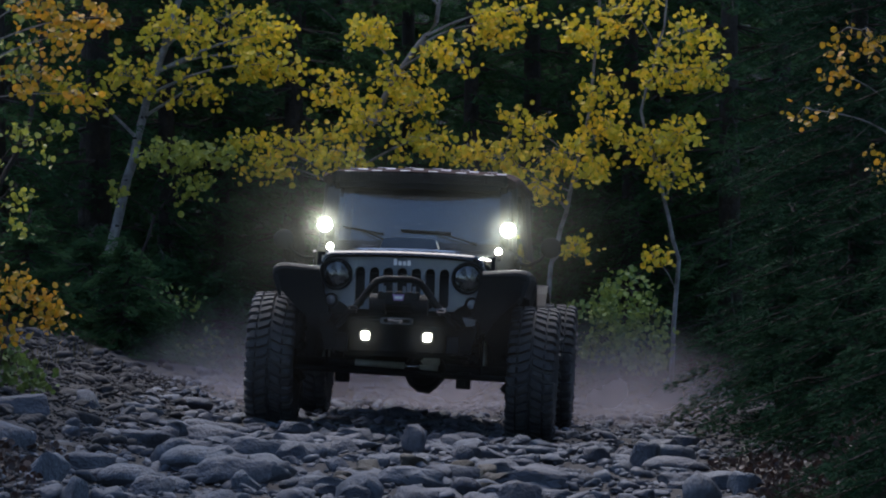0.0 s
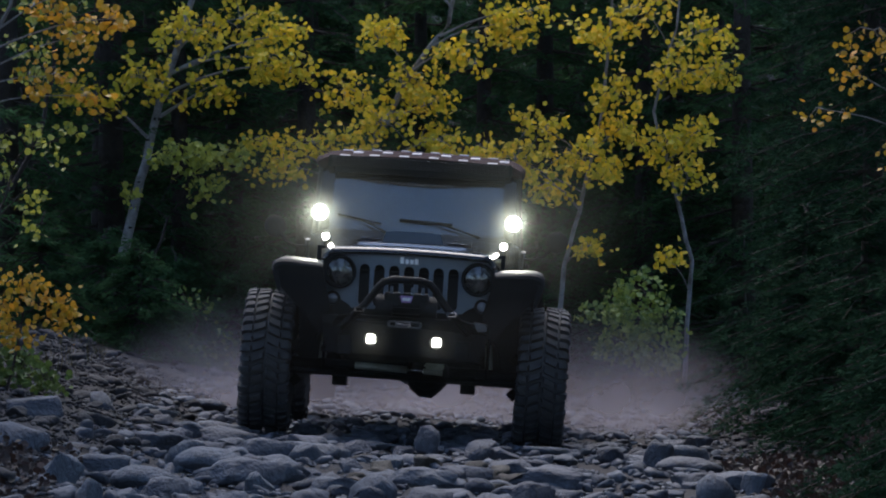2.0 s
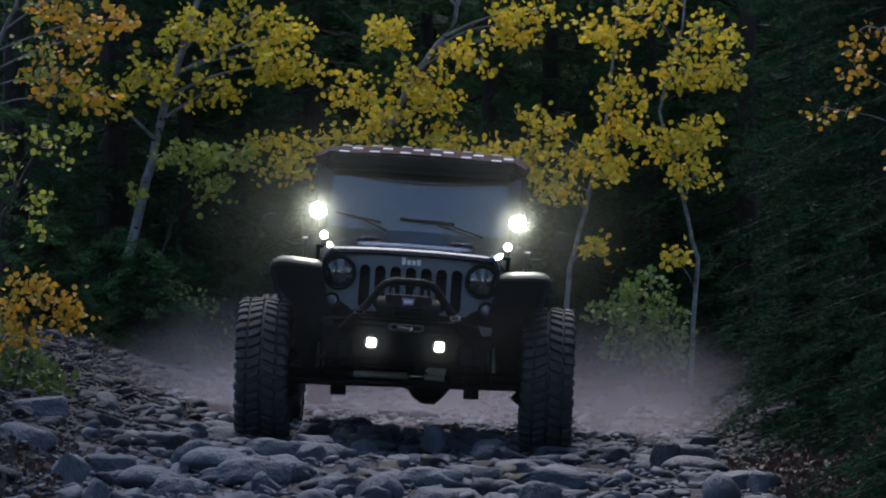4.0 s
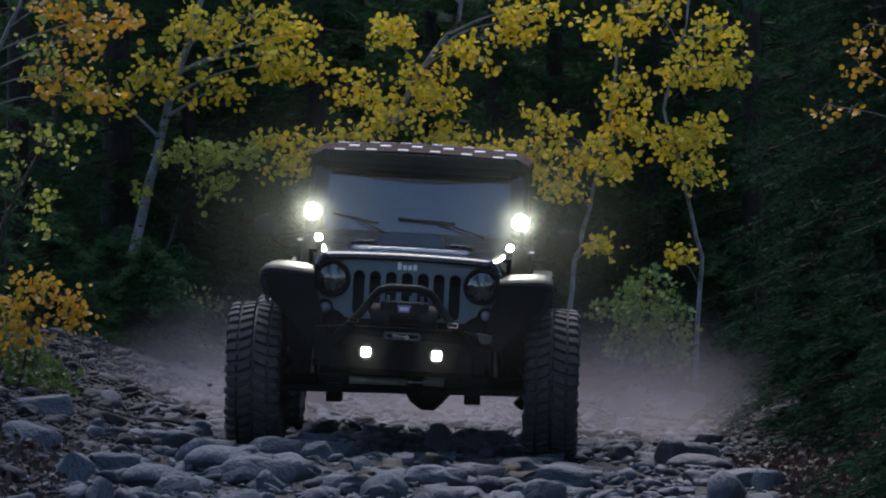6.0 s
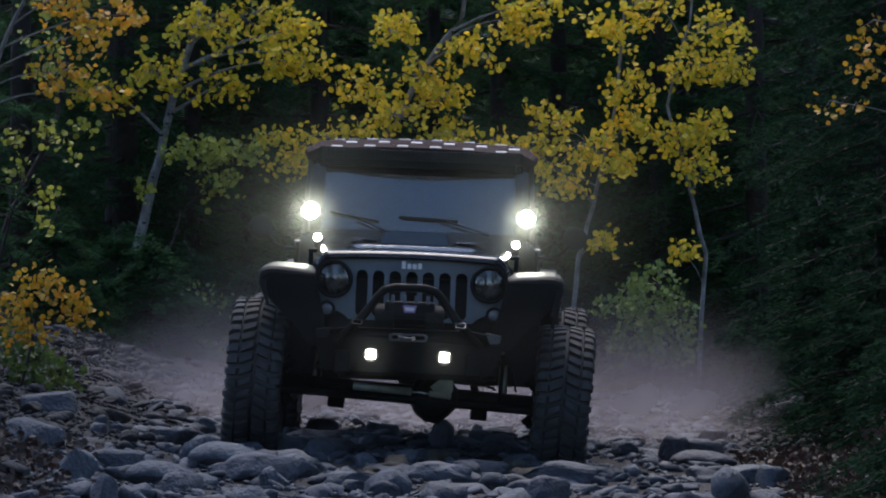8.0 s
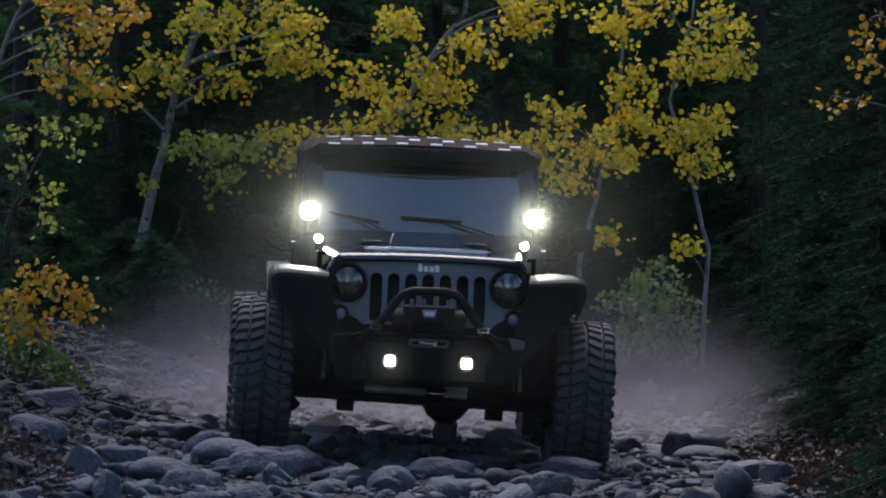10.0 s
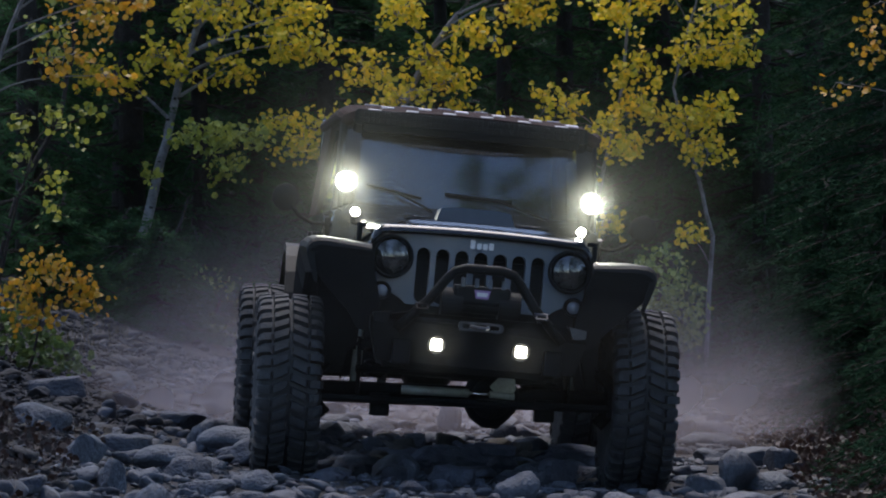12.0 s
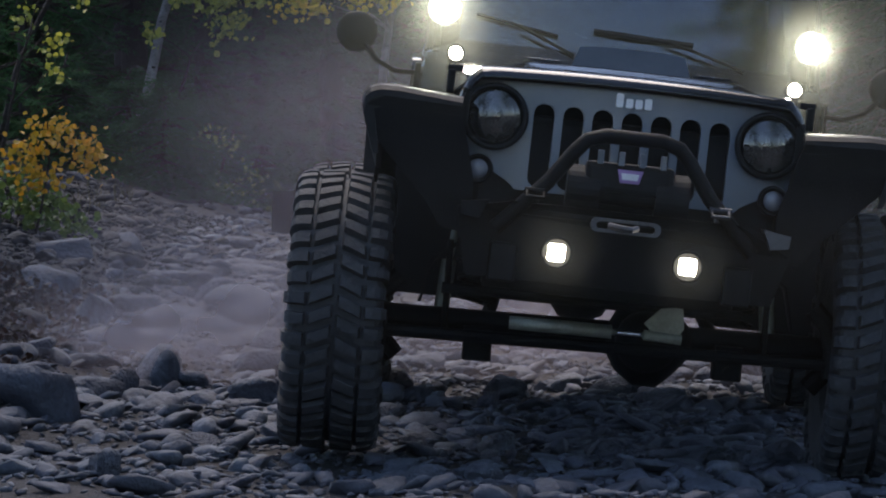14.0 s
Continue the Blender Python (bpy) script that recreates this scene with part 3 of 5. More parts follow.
    for j in range(nb):
        bm.faces.new((up[j][0], up[j + 1][0], down[j + 1][0], down[j][0]))
        bm.faces.new((up[j + 1][na], up[j][na], down[j][na], down[j + 1][na]))
    roof = part("roof", bm, ROOF, car, "brown-black cloth roof with pale printed patches")
    for row in range(6):
        for k in range(6):
            bm = fresh()
            a, b = -0.58 + 0.225 * k + (0.09 if row % 2 else 0), 1.12 + 0.26 * row
            zz = top_at(a, b)
            slope = math.degrees(math.atan((top_at(a, b + 0.03) - top_at(a, b - 0.03)) / 0.06))
            box(bm, (a, b, zz + 0.002), (0.075, 0.09, 0.008), (slope, 0, 0), 0.002)
            part("printed_patch", bm, PALE, roof, "pale printed patch")
    for s in (-1, 1):
        bm = fresh()
        tube(bm, [(s * 0.735, 1.06, 1.99), (s * 0.765, 1.16, 2.015), (s * 0.77, 1.3, 2.025), (s * 0.77, 3.55, 2.02)], 0.035, 8)
        part("roof_rail", bm, ROOF, roof)
    bm = fresh()
    box(bm, (0, 3.55, 1.74), (1.58, 0.06, 0.66), bevel=0.02)
    part("tailgate", bm, PAINT, car)
    for s in (-1, 1):
        bm = fresh()
        plate(bm, [(2.58, 1.43), (3.58, 1.43), (3.50, 2.03), (2.50, 2.03)], 0.03, lambda a, b, c: Vector((s * (0.82 - 0.09 * (b - 1.43) + c - 0.03), a, b)))
        part("soft_top_side", bm, ROOF, car, "dark cloth side of the top")
        bm = fresh()
        tube(bm, [(s * 0.765, 0.98, 1.45), (s * 0.745, 1.22, 2.0)], 0.03, 8)
        part("door_surround", bm, PLASTIC, car)
    # dark strip standing in for the dim cabin, and light bar over the windscreen
    bm = fresh()
    box(bm, (0, 1.03, 1.957), (1.30, 0.03, 0.045), bevel=0.008)
    part("cabin_shade_strip", bm, DARK, car, "dark strip standing in for the dim cabin above the windscreen")
    bm = fresh()
    plate(bm, rounded(-0.70, 0.70, 1.972, 2.062, 0.02), 0.09, lambda a, b, c: Vector((a, 0.93 + 0.09 * (a / 0.7) ** 2 + c, b)))
    bar = part("light_bar", bm, PLASTIC, car, "long unlit light bar")
    bm = fresh()
    box(bm, (0, 0, 0), (0.027, 0.010, 0.034), bevel=0.003)
    lens = part("led_lens", bm, LED_OFF, bar, "small unlit lens")
    for k in range(44):
        x = -0.66 + 1.32 * k / 43
        for z in (1.998, 2.036):
            one = lens if k == 0 and z < 2.0 else new("led_lens", lens.data)
            one.parent = bar
            one.location = (x, 0.929 + 0.09 * (x / 0.7) ** 2, z)
    # lamps at the foot of the windscreen
    for s in (-1, 1):
        bm = fresh()
        at = (s * 0.731, 0.83, 1.619)
        lathe(bm, [(0.07, 0.02), (0.07, 0.05), (0.0, 0.07), (-0.025, 0.07), (-0.025, 0.063), (-0.018, 0.061)], "y", 28, at)
        box(bm, (s * 0.75, 0.88, 1.54), (0.03, 0.04, 0.14), bevel=0.005)
        pod = part("pillar_lamp", bm, PLASTIC, car, "lit round spot lamp", True)
        bm = fresh()
        lathe(bm, [(0.0, 0.061), (-0.012, 0.057), (-0.024, 0.05), (-0.032, 0.03), (-0.034, 0.001)], "y", 32, at)
        part("lens", bm, LAMP_GLOW, pod, "bright warm white lens")
        bm = fresh()
        at = (s * 0.668, 0.64, 1.442)
        lathe(bm, [(0.05, 0.01), (0.05, 0.03), (-0.01, 0.038), (-0.01, 0.034)], "y", 20, at)
        box(bm, (s * 0.675, 0.70, 1.40), (0.03, 0.03, 0.05), bevel=0.004)
        pod = part("cowl_lamp", bm, PLASTIC, car, "small lit lamp beside the bonnet", True)
        bm = fresh()
        lathe(bm, [(0.0, 0.033), (-0.010, 0.027), (-0.014, 0.001)], "y", 18, at)
        part("lens", bm, SMALL_GLOW, pod, "bright warm white lens")
        # mirror on a bent arm
        bm = fresh()
        tube(bm, [(s * 0.80, 0.98, 1.36), (s * 0.90, 0.95, 1.355), (s * 0.98, 0.93, 1.39), (s * 1.07, 0.93, 1.49)], 0.011, 8)
        box(bm, (s * 0.80, 0.98, 1.33), (0.05, 0.05, 0.14), bevel=0.01)
        mirror = part("mirror", bm, STEEL, car, "round black door mirror on a bent arm")
        bm = fresh()
        lathe(bm, [(-0.016, 0.01), (-0.013, 0.05), (-0.004, 0.074), (0.004, 0.082), (0.014, 0.082), (0.014, 0.07)], "y", 28, (s * 1.07, 0.93, 1.495))
        part("mirror_head", bm, PLASTIC, mirror, smooth=True)
    # antenna
    bm = fresh()
    tube(bm, [(0.735, 0.80, 1.36), (0.74, 0.82, 1.9)], 0.004, 5)
    part("antenna", bm, PLASTIC, car)


def build_bumper(car):
    y = -0.87
    bm = fresh()
    slab = lambda a, b, c: Vector((a, y + 0.10 * max(0, abs(a) - 0.30) / 0.3 + 0.28 * max(0, 0.82 - b) + c, b))
    plate(bm, [(-0.60, 0.80), (-0.55, 0.62), (0.55, 0.62), (0.60, 0.80), (0.60, 0.86), (0.40, 0.90), (-0.40, 0.90), (-0.60, 0.86)], 0.16, slab)
    box(bm, (0, y + 0.22, 0.87), (0.84, 0.30, 0.03), bevel=0.008)
    bumper = part("bumper", bm, STEEL, car, "black steel stub bumper")
    for s in (-1, 1):
        bm = fresh()
        plate(bm, [(s * 0.49, 0.895), (s * 0.59, 0.88), (s * 0.585, 0.835), (s * 0.52, 0.825)], 0.14, lambda a, b, c: Vector((a, y + 0.03 + c, b)))
        # right end is coloured paler than its black twin, for the light it catches
        part("bumper_wing", bm, DULL if s > 0 else STEEL, bumper, "angled bumper end in a grey that stands for light on it" if s > 0 else "black angled bumper end")
        bm = fresh()
        at = (s * 0.234, y + 0.03, 0.734)
        lathe(bm, [(0.05, 0.03), (0.05, 0.052), (-0.02, 0.058), (-0.03, 0.056), (-0.03, 0.048), (-0.015, 0.046)], "y", 28, at)
        fog = part("fog_lamp", bm, STEEL, car, "lit round fog lamp with a black ring", True)
        bm = fresh()
        plate(bm, rounded(at[0] - 0.031, at[0] + 0.031, 0.703, 0.765, 0.012), 0.02, lambda a, b, c: Vector((a, y - 0.002 + c, b)))
        part("lens", bm, FOG_GLOW, fog, "bright warm white square lens")
        bm = fresh()
        box(bm, (s * 0.33, y + 0.08, 0.93), (0.03, 0.08, 0.07), bevel=0.01)
        tube(bm, [(s * 0.33 - 0.04, y + 0.03, 0.945), (s * 0.33 + 0.04, y + 0.03, 0.945)], 0.011, 8)
        tube(bm, [(s * 0.33 - 0.03, y + 0.03, 0.945), (s * 0.33 - 0.03, y - 0.02, 0.922), (s * 0.33 + 0.03, y - 0.02, 0.922), (s * 0.33 + 0.03, y + 0.03, 0.945)], 0.007, 8)
        part("tow_shackle", bm, DULL if s > 0 else STEEL, bumper, "worn grey tow shackle" if s > 0 else "black tow shackle")
    # hoop
    bm = fresh()
    pts = [(-0.46, 0.80), (-0.29, 0.98), (-0.205, 1.10), (-0.165, 1.145), (-0.10, 1.165), (0.10, 1.165), (0.165, 1.145), (0.205, 1.10), (0.29, 0.98), (0.46, 0.80)]
    tube(bm, [(x, y + 0.04 + 0.06 * (1.165 - z), z) for x, z in pts], 0.027, 12)
    part("bull_hoop", bm, STEEL, bumper, "black tubular hoop", True)
    # winch
    bm = fresh()
    lathe(bm, [(-0.22, 0.05), (-0.22, 0.085), (-0.10, 0.085), (-0.10, 0.05), (0.10, 0.05), (0.10, 0.085), (0.22, 0.085), (0.22, 0.05)], "x", 24, (0, y + 0.17, 0.97))
    box(bm, (0, y + 0.16, 1.02), (0.32, 0.13, 0.11), bevel=0.02)
    winch = part("winch", bm, PLASTIC, car, "black winch behind the hoop")
    for x in (-0.11, -0.035, 0.04, 0.115):
        bm = fresh()
        box(bm, (x, y + 0.10, 1.09), (0.022, 0.02, 0.05), bevel=0.003)
        part("winch_strut", bm, GRILLE, winch, "pale winch bracket")
    bm = fresh()
    plate(bm, [(-0.034, 1.005), (0.034, 1.005), (0.046, 1.052), (-0.046, 1.052)], 0.008, lambda a, b, c: Vector((a, y + 0.082 + c, b)))
    plaque = part("winch_badge", bm, VIOLET, winch, "violet and white winch badge")
    bm = fresh()
    plate(bm, [(-0.028, 1.017), (0.028, 1.017), (0.032, 1.040), (-0.032, 1.040)], 0.006, lambda a, b, c: Vector((a, y + 0.077 + c, b)))
    part("badge_bar", bm, WHITE, winch, "plain white bar")
    bm = fresh()
    ring = rounded(-0.125, 0.125, 0.825, 0.875, 0.024)
    hole = rounded(-0.105, 0.105, 0.837, 0.863, 0.012)
    fr, inn = [], []
    for dy in (-0.03, 0.0):
        fr.append([bm.verts.new((a, y + dy, b)) for a, b in ring])
        inn.append([bm.verts.new((a, y + dy, b)) for a, b in hole])
    n = len(ring)
    for i in range(n):
        j = (i + 1) % n
        bm.faces.new((fr[0][i], fr[0][j], inn[0][j], inn[0][i]))
        bm.faces.new((fr[0][j], fr[0][i], fr[1][i], fr[1][j]))
        bm.faces.new((inn[0][i], inn[0][j], inn[1][j], inn[1][i]))
    part("fairlead", bm, DULL, bumper, "dull metal rope fairlead")
    bm = fresh()
    tube(bm, [(-0.06, y - 0.035, 0.85), (-0.02, y - 0.06, 0.845), (0.02, y - 0.06, 0.842), (0.04, y - 0.04, 0.85)], 0.012, 8)
    part("winch_hook", bm, DULL, bumper, "worn steel hook")
    # skid plate under the bumper
    bm = fresh()
    plate(bm, [(-0.42, 0.62), (0.42, 0.62), (0.38, 0.58), (-0.38, 0.58)], 0.02, lambda a, b, c: Vector((a, y + 0.14 + 1.2 * (0.62 - b) + c, b)))
    part("skid_plate", bm, STEEL, bumper)


def build_front_axle(car):
    bm = fresh()
    tube(bm, [(-0.90, 0, 0), (0.90, 0, 0)], 0.045, 14)
    lathe(bm, [(-0.15, 0.05), (-0.11, 0.12), (-0.04, 0.17), (0.05, 0.175), (0.11, 0.12), (0.17, 0.05)], "x", 24, (0.16, 0.0, -0.02))
    axle = part("front_axle", bm, STEEL, car, "black front axle with its differential", True)
    bm = fresh()
    lathe(bm, [(-0.02, 0.13), (-0.15, 0.115), (-0.19, 0.07), (-0.20, 0.01)], "y", 20, (0.16, 0, -0.02))
    part("differential_cover", bm, STEEL, axle, "domed differential cover", True)
    for s in (-1, 1):
        bm = fresh()
        tube(bm, [(s * 0.78, -0.02, -0.15), (s * 0.84, -0.03, -0.08), (s * 0.86, -0.03, 0.0), (s * 0.84, -0.03, 0.09), (s * 0.78, -0.02, 0.15)], 0.04, 10)
        part("knuckle", bm, STEEL, axle)
        bm = fresh()
        box(bm, (s * 0.47, -0.03, -0.08), (0.11, 0.12, 0.13), bevel=0.01)
        tube(bm, [(s * 0.47, -0.10, -0.11), (s * 0.47, 0.06, -0.11)], 0.018, 8)
        part("arm_bracket", bm, STEEL, axle)
        bm = fresh()
        tube(bm, [(s * 0.47, 0.02, -0.09), (s * 0.40, 0.95, 0.10)], 0.028, 8)
        part("control_arm", bm, STEEL, axle)
        # coil spring and damper
        bm = fresh()
        tube(bm, [(s * 0.50 + 0.06 * math.cos(k * 0.7), 0.02 + 0.06 * math.sin(k * 0.7), 0.06 + 0.0075 * k) for k in range(56)], 0.009, 6)
        part("coil_spring", bm, STEEL, axle)
        bm = fresh()
        tube(bm, [(s * 0.62, 0.03, -0.02), (s * 0.60, 0.05, 0.22)], 0.03, 10)
        tube(bm, [(s * 0.60, 0.05, 0.22), (s * 0.57, 0.08, 0.48)], 0.014, 8)
        part("damper", bm, BARE, axle, "worn silver damper")
        bm = fresh()
        tube(bm, [(s * 0.70, -0.02, 0.06), (s * 0.66, -0.06, 0.22), (s * 0.56, -0.06, 0.30)], 0.008, 6)
        part("brake_hose", bm, PLASTIC, axle)
        bm = fresh()
        tube(bm, [(s * 0.60, -0.06, -0.06), (s * 0.60, -0.06, 0.30)], 0.012, 8)
        part("sway_link", bm, STEEL, axle)
    bm = fresh()
    tube(bm, [(-0.84, -0.19, -0.05), (0.84, -0.19, -0.05)], 0.024, 10)
    for s in (-1, 1):
        tube(bm, [(s * 0.84, -0.19, -0.10), (s * 0.84, -0.19, 0.0)], 0.03, 8)
        tube(bm, [(s * 0.84, -0.19, -0.05), (s * 0.86, -0.02, -0.05)], 0.03, 8)
    part("tie_rod", bm, STEEL, axle, "black steering tie rod")
    bm = fresh()
    tube(bm, [(-0.36, -0.23, 0.015), (0.02, -0.23, 0.01)], 0.025, 12)
    damper = part("steering_damper", bm, BARE, axle, "worn bronze-grey steering damper", True)
    bm = fresh()
    tube(bm, [(0.02, -0.23, 0.01), (0.17, -0.23, 0.008)], 0.011, 10)
    part("damper_rod", bm, CHROME, damper, "bright chrome rod", True)
    bm = fresh()
    tube(bm, [(0.14, -0.23, 0.008), (0.28, -0.22, 0.0)], 0.02, 10)
    plate(bm, [(0.14, 0.05), (0.20, 0.11), (0.28, 0.12), (0.29, 0.04), (0.26, 0.0), (0.18, 0.01)], 0.03, lambda a, b, c: Vector((a, -0.20 + c, b)))
    part("steering_bracket", bm, BARE, axle, "grey-green steering bracket")
    bm = fresh()
    tube(bm, [(-0.62, -0.12, 0.12), (0.50, -0.12, 0.10)], 0.022, 10)
    part("track_bar", bm, STEEL, axle)
    return axle


def build_rear_axle(car):
    bm = fresh()
    tube(bm, [(-0.90, 0, 0), (0.90, 0, 0)], 0.05, 14)
    lathe(bm, [(-0.16, 0.05), (-0.1, 0.14), (0.0, 0.18), (0.1, 0.14), (0.16, 0.05)], "x", 24)
    axle = part("rear_axle", bm, STEEL, car, "black rear axle", True)
    for s in (-1, 1):
        bm = fresh()
        tube(bm, [(s * 0.45, 0, 0), (s * 0.35, -1.1, 0.12)], 0.028, 8)
        part("trailing_arm", bm, STEEL, axle)
    return axle


car = tagged(new("off_road_car"), "black lifted off-road car with lit lamps and huge mud tyres", "car")
build_grille(car)
build_hood(car)
build_fenders(car)
build_body(car)
build_bumper(car)
front_axle = build_front_axle(car)
rear_axle = build_rear_axle(car)
wheels = [wheel(car, s) for s in (-1, 1, -1, 1)]


# ---- trees ----
def leaf_at(verts, faces, p, size, rng, hang=True):
    """One round leaf, slightly folded, turned at random."""
    n = Vector((rng.gauss(0, 0.7), rng.gauss(-0.5, 0.7), rng.gauss(0.3, 0.6))).normalized()
    u = n.cross(Vector((0, 0, 1)) if abs(n.z) < 0.9 else Vector((1, 0, 0))).normalized()
    w = n.cross(u)
    a0 = rng.uniform(0, 6.28)
    base = len(verts)
    fold = rng.uniform(0.0, 0.25)
    for k, r in enumerate((1.08, 0.98, 0.92, 0.8, 0.92, 0.98)):
        a = a0 + k * math.pi / 3
        verts.append((p + size * 0.5 * r * (math.cos(a) * u + math.sin(a) * w) + n * (size * fold * abs(math.sin(k * math.pi / 3))))[:])
    faces.append((base, base + 1, base + 2, base + 3))
    faces.append((base, base + 3, base + 4, base + 5))


def curve_points(a, b, sag, rng, n=7):
    a, b = Vector(a), Vector(b)
    off = Vector((rng.uniform(-1, 1), rng.uniform(-1, 1), sag)) * (b - a).length * 0.12
    return [a.lerp(b, t) + off * math.sin(math.pi * t) for t in (k / (n - 1) for k in range(n))]


def leafy_tree(name, label, category, base, trunk, limbs, leaf, bark, seed, leaf_size=0.066, thick=0.055, density=1.0, group=""):
    """trunk: places from the foot up. limbs: (tip x, tip y, tip z, spread) in world metres; each starts on the trunk below its tip."""
    rng = random.Random(seed)
    base = Vector(base)
    thing = tagged(new(name), label, category, group)
    thing.location = base
    pts = [Vector(p) - base for p in trunk]
    smooth = []
    for i in range(len(pts) - 1):
        for k in range(4):
            q = pts[i].lerp(pts[i + 1], k / 4)
            smooth.append(q + Vector((rng.uniform(-1, 1), rng.uniform(-1, 1), 0)) * 0.012)
    smooth.append(pts[-1])
    bm = fresh()
    tube(bm, smooth, thick, 9, thick * 0.35)
    part("trunk", bm, bark, thing, smooth=True)
    for k in range(int(thick * 220) if thick > 0.03 else 0):
        p = smooth[rng.randrange(1, len(smooth) - 1)]
        a = rng.uniform(3.6, 5.8)
        bm = fresh()
        bmesh.ops.create_icosphere(bm, subdivisions=1, radius=1, matrix=Matrix.Translation(p + thick * 0.62 * Vector((math.cos(a), math.sin(a), 0)))
                                   @ Matrix.Diagonal((thick * 0.28, thick * 0.28, thick * rng.uniform(0.16, 0.3), 1)))
        part("knot", bm, KNOT, thing, "dark bark knot")
    verts, faces = [], []
    twigs = fresh()
    for tx, ty, tz, spread in limbs:
        tip = Vector((tx, ty, tz)) - base
        low = [p for p in smooth if p.z < tip.z - 0.15] or smooth[:2]
        start = min(low, key=lambda p: (p - tip).length + 0.4 * abs(p.z - (tip.z - 0.55)))
        pts2 = curve_points(start, tip, 0.6, rng)
        bm = fresh()
        tube(bm, pts2, thick * 0.34, 6, 0.004)
        part("limb", bm, bark, thing)
        for _ in range(int(21 * spread / 0.4 * density)):
            # a twig with its bunch of leaves
            d = [max(-1.5, min(1.5, rng.gauss(0, 1))) * spread for _ in range(3)]
            c = tip + Vector((0.48 * d[0], 0.6 * d[1], 0.30 * d[2] - 0.12 * abs(d[0])))
            root = min(pts2[2:], key=lambda p: (p - c).length)
            end = root.lerp(c, 1.0)
            if rng.random() < 0.6:
                tube(twigs, [root, root.lerp(end, 0.5) + Vector((0, 0, 0.04)), end], 0.0045, 4, 0.002)
            for _ in range(rng.randint(6, 13)):
                q = c + Vector((rng.gauss(0, 0.062), rng.gauss(0, 0.062), rng.gauss(-0.02, 0.055)))
                leaf_at(verts, faces, q, leaf_size * rng.uniform(0.65, 1.2), rng)
    tagged(part("twig_mass", twigs, bark, thing), kind="stuff")
    mesh_part("crown", verts, faces, leaf, thing)
    return thing


def conifer(name, label, height, radius, seed, needle, whorls=34, low=0.15, fine=1.0, needle_size=1.0, ragged=0.25):
    """A spruce: tapered trunk, drooping boughs in whorls, each set with small needle sprays."""
    rng = random.Random(seed)
    thing = tagged(new(name), label, "spruce tree", "spruces of the wood")
    bm = fresh()
    tube(bm, [(0, 0, -0.2), (0.02, 0.01, height * 0.3), (0, 0.03, height * 0.7), (0, 0, height)], 0.012 * height + 0.03, 9, 0.015)
    part("trunk", bm, BARK_DARK, thing, smooth=True)
    limbs = fresh()
    verts, faces = [], []

    def spray(p, way, length):
        """A twig's needles: narrow blades set in a fan, some of them drooping."""
        side = way.cross(Vector((0, 0, 1))).normalized()
        for k in range(5):
            a = (-0.8, -0.4, 0.0, 0.4, 0.8)[k] + rng.gauss(0, 0.2)
            d = (way * math.cos(a) + side * math.sin(a) + Vector((0, 0, rng.gauss(-0.15, 0.25)))).normalized()
            l = length * rng.uniform(0.6, 1.15)
            s = d.cross(Vector((rng.gauss(0, 0.6), rng.gauss(0, 0.6), 1))).normalized() * l * 0.085
            b = len(verts)
            verts.extend([(p - s)[:], (p + s)[:], (p + d * l)[:]])
            faces.append((b, b + 1, b + 2))

    for w in range(whorls):
        f = w / (whorls - 1)
        z = low + (height - low) * f ** 1.1
        reach = radius * (1 - f) ** 0.8 * (1.0 if f > 0.05 else 0.85) + 0.08
        for k in range(7 if reach > 0.4 else 5):
            a = rng.uniform(0, 6.28)
            r = reach * rng.uniform(0.9 - ragged, 0.9 + ragged)
            out = Vector((math.cos(a), math.sin(a), 0))
            tip = out * r + Vector((0, 0, z - 0.28 * r + rng.gauss(0, 0.06)))
            root = Vector((0, 0, z))
            mid = root.lerp(tip, 0.5) + Vector((0, 0, 0.05 * r))
            tube(limbs, [root, mid, tip], 0.014, 4, 0.004)
            n = int((6 + 13 * r) * fine)
            for i in range(n):
                t = 0.22 + 0.78 * (i + rng.random()) / n
                p = root.lerp(mid, t * 2) if t < 0.5 else mid.lerp(tip, t * 2 - 1)
                turn = rng.choice((-1, 1)) * rng.uniform(0.3, 1.1) * (1.1 - t)
                way = (Matrix.Rotation(turn, 3, "Z") @ out).normalized()
                spread = (1 - t) * 0.42 * r * rng.random()
                for _ in range(3):
                    q = p + way * spread * 0.8 + Vector((rng.gauss(0, 0.05), rng.gauss(0, 0.05), -0.05 * rng.random()))
                    spray(q, (Matrix.Rotation(rng.gauss(0, 0.5), 3, "Z") @ way) + Vector((0, 0, rng.gauss(-0.1, 0.35))), rng.uniform(0.06, 0.125) * needle_size)
    tagged(part("bough_mass", limbs, BARK_DARK, thing), kind="stuff")
    mesh_part("crown", verts, faces, needle, thing)
    return thing


# Spruces beside the trail and the wood behind
dark = [conifer("spruce_tree", "dark green spruce with drooping boughs in the wood", h, r, s, NEEDLE, 30, 0.2, 1.0) for h, r, s in ((9.5, 1.7, 3), (8.0, 1.45, 4), (11, 1.9, 5))]
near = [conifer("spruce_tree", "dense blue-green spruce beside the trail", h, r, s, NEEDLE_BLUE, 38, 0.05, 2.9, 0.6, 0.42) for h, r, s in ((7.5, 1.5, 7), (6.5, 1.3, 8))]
wood = random.Random(21)


def stand(ob, x, y, turn):
    return copy_thing(ob, pose(x, y, ground_z(x, y, False), 0, 0, turn))


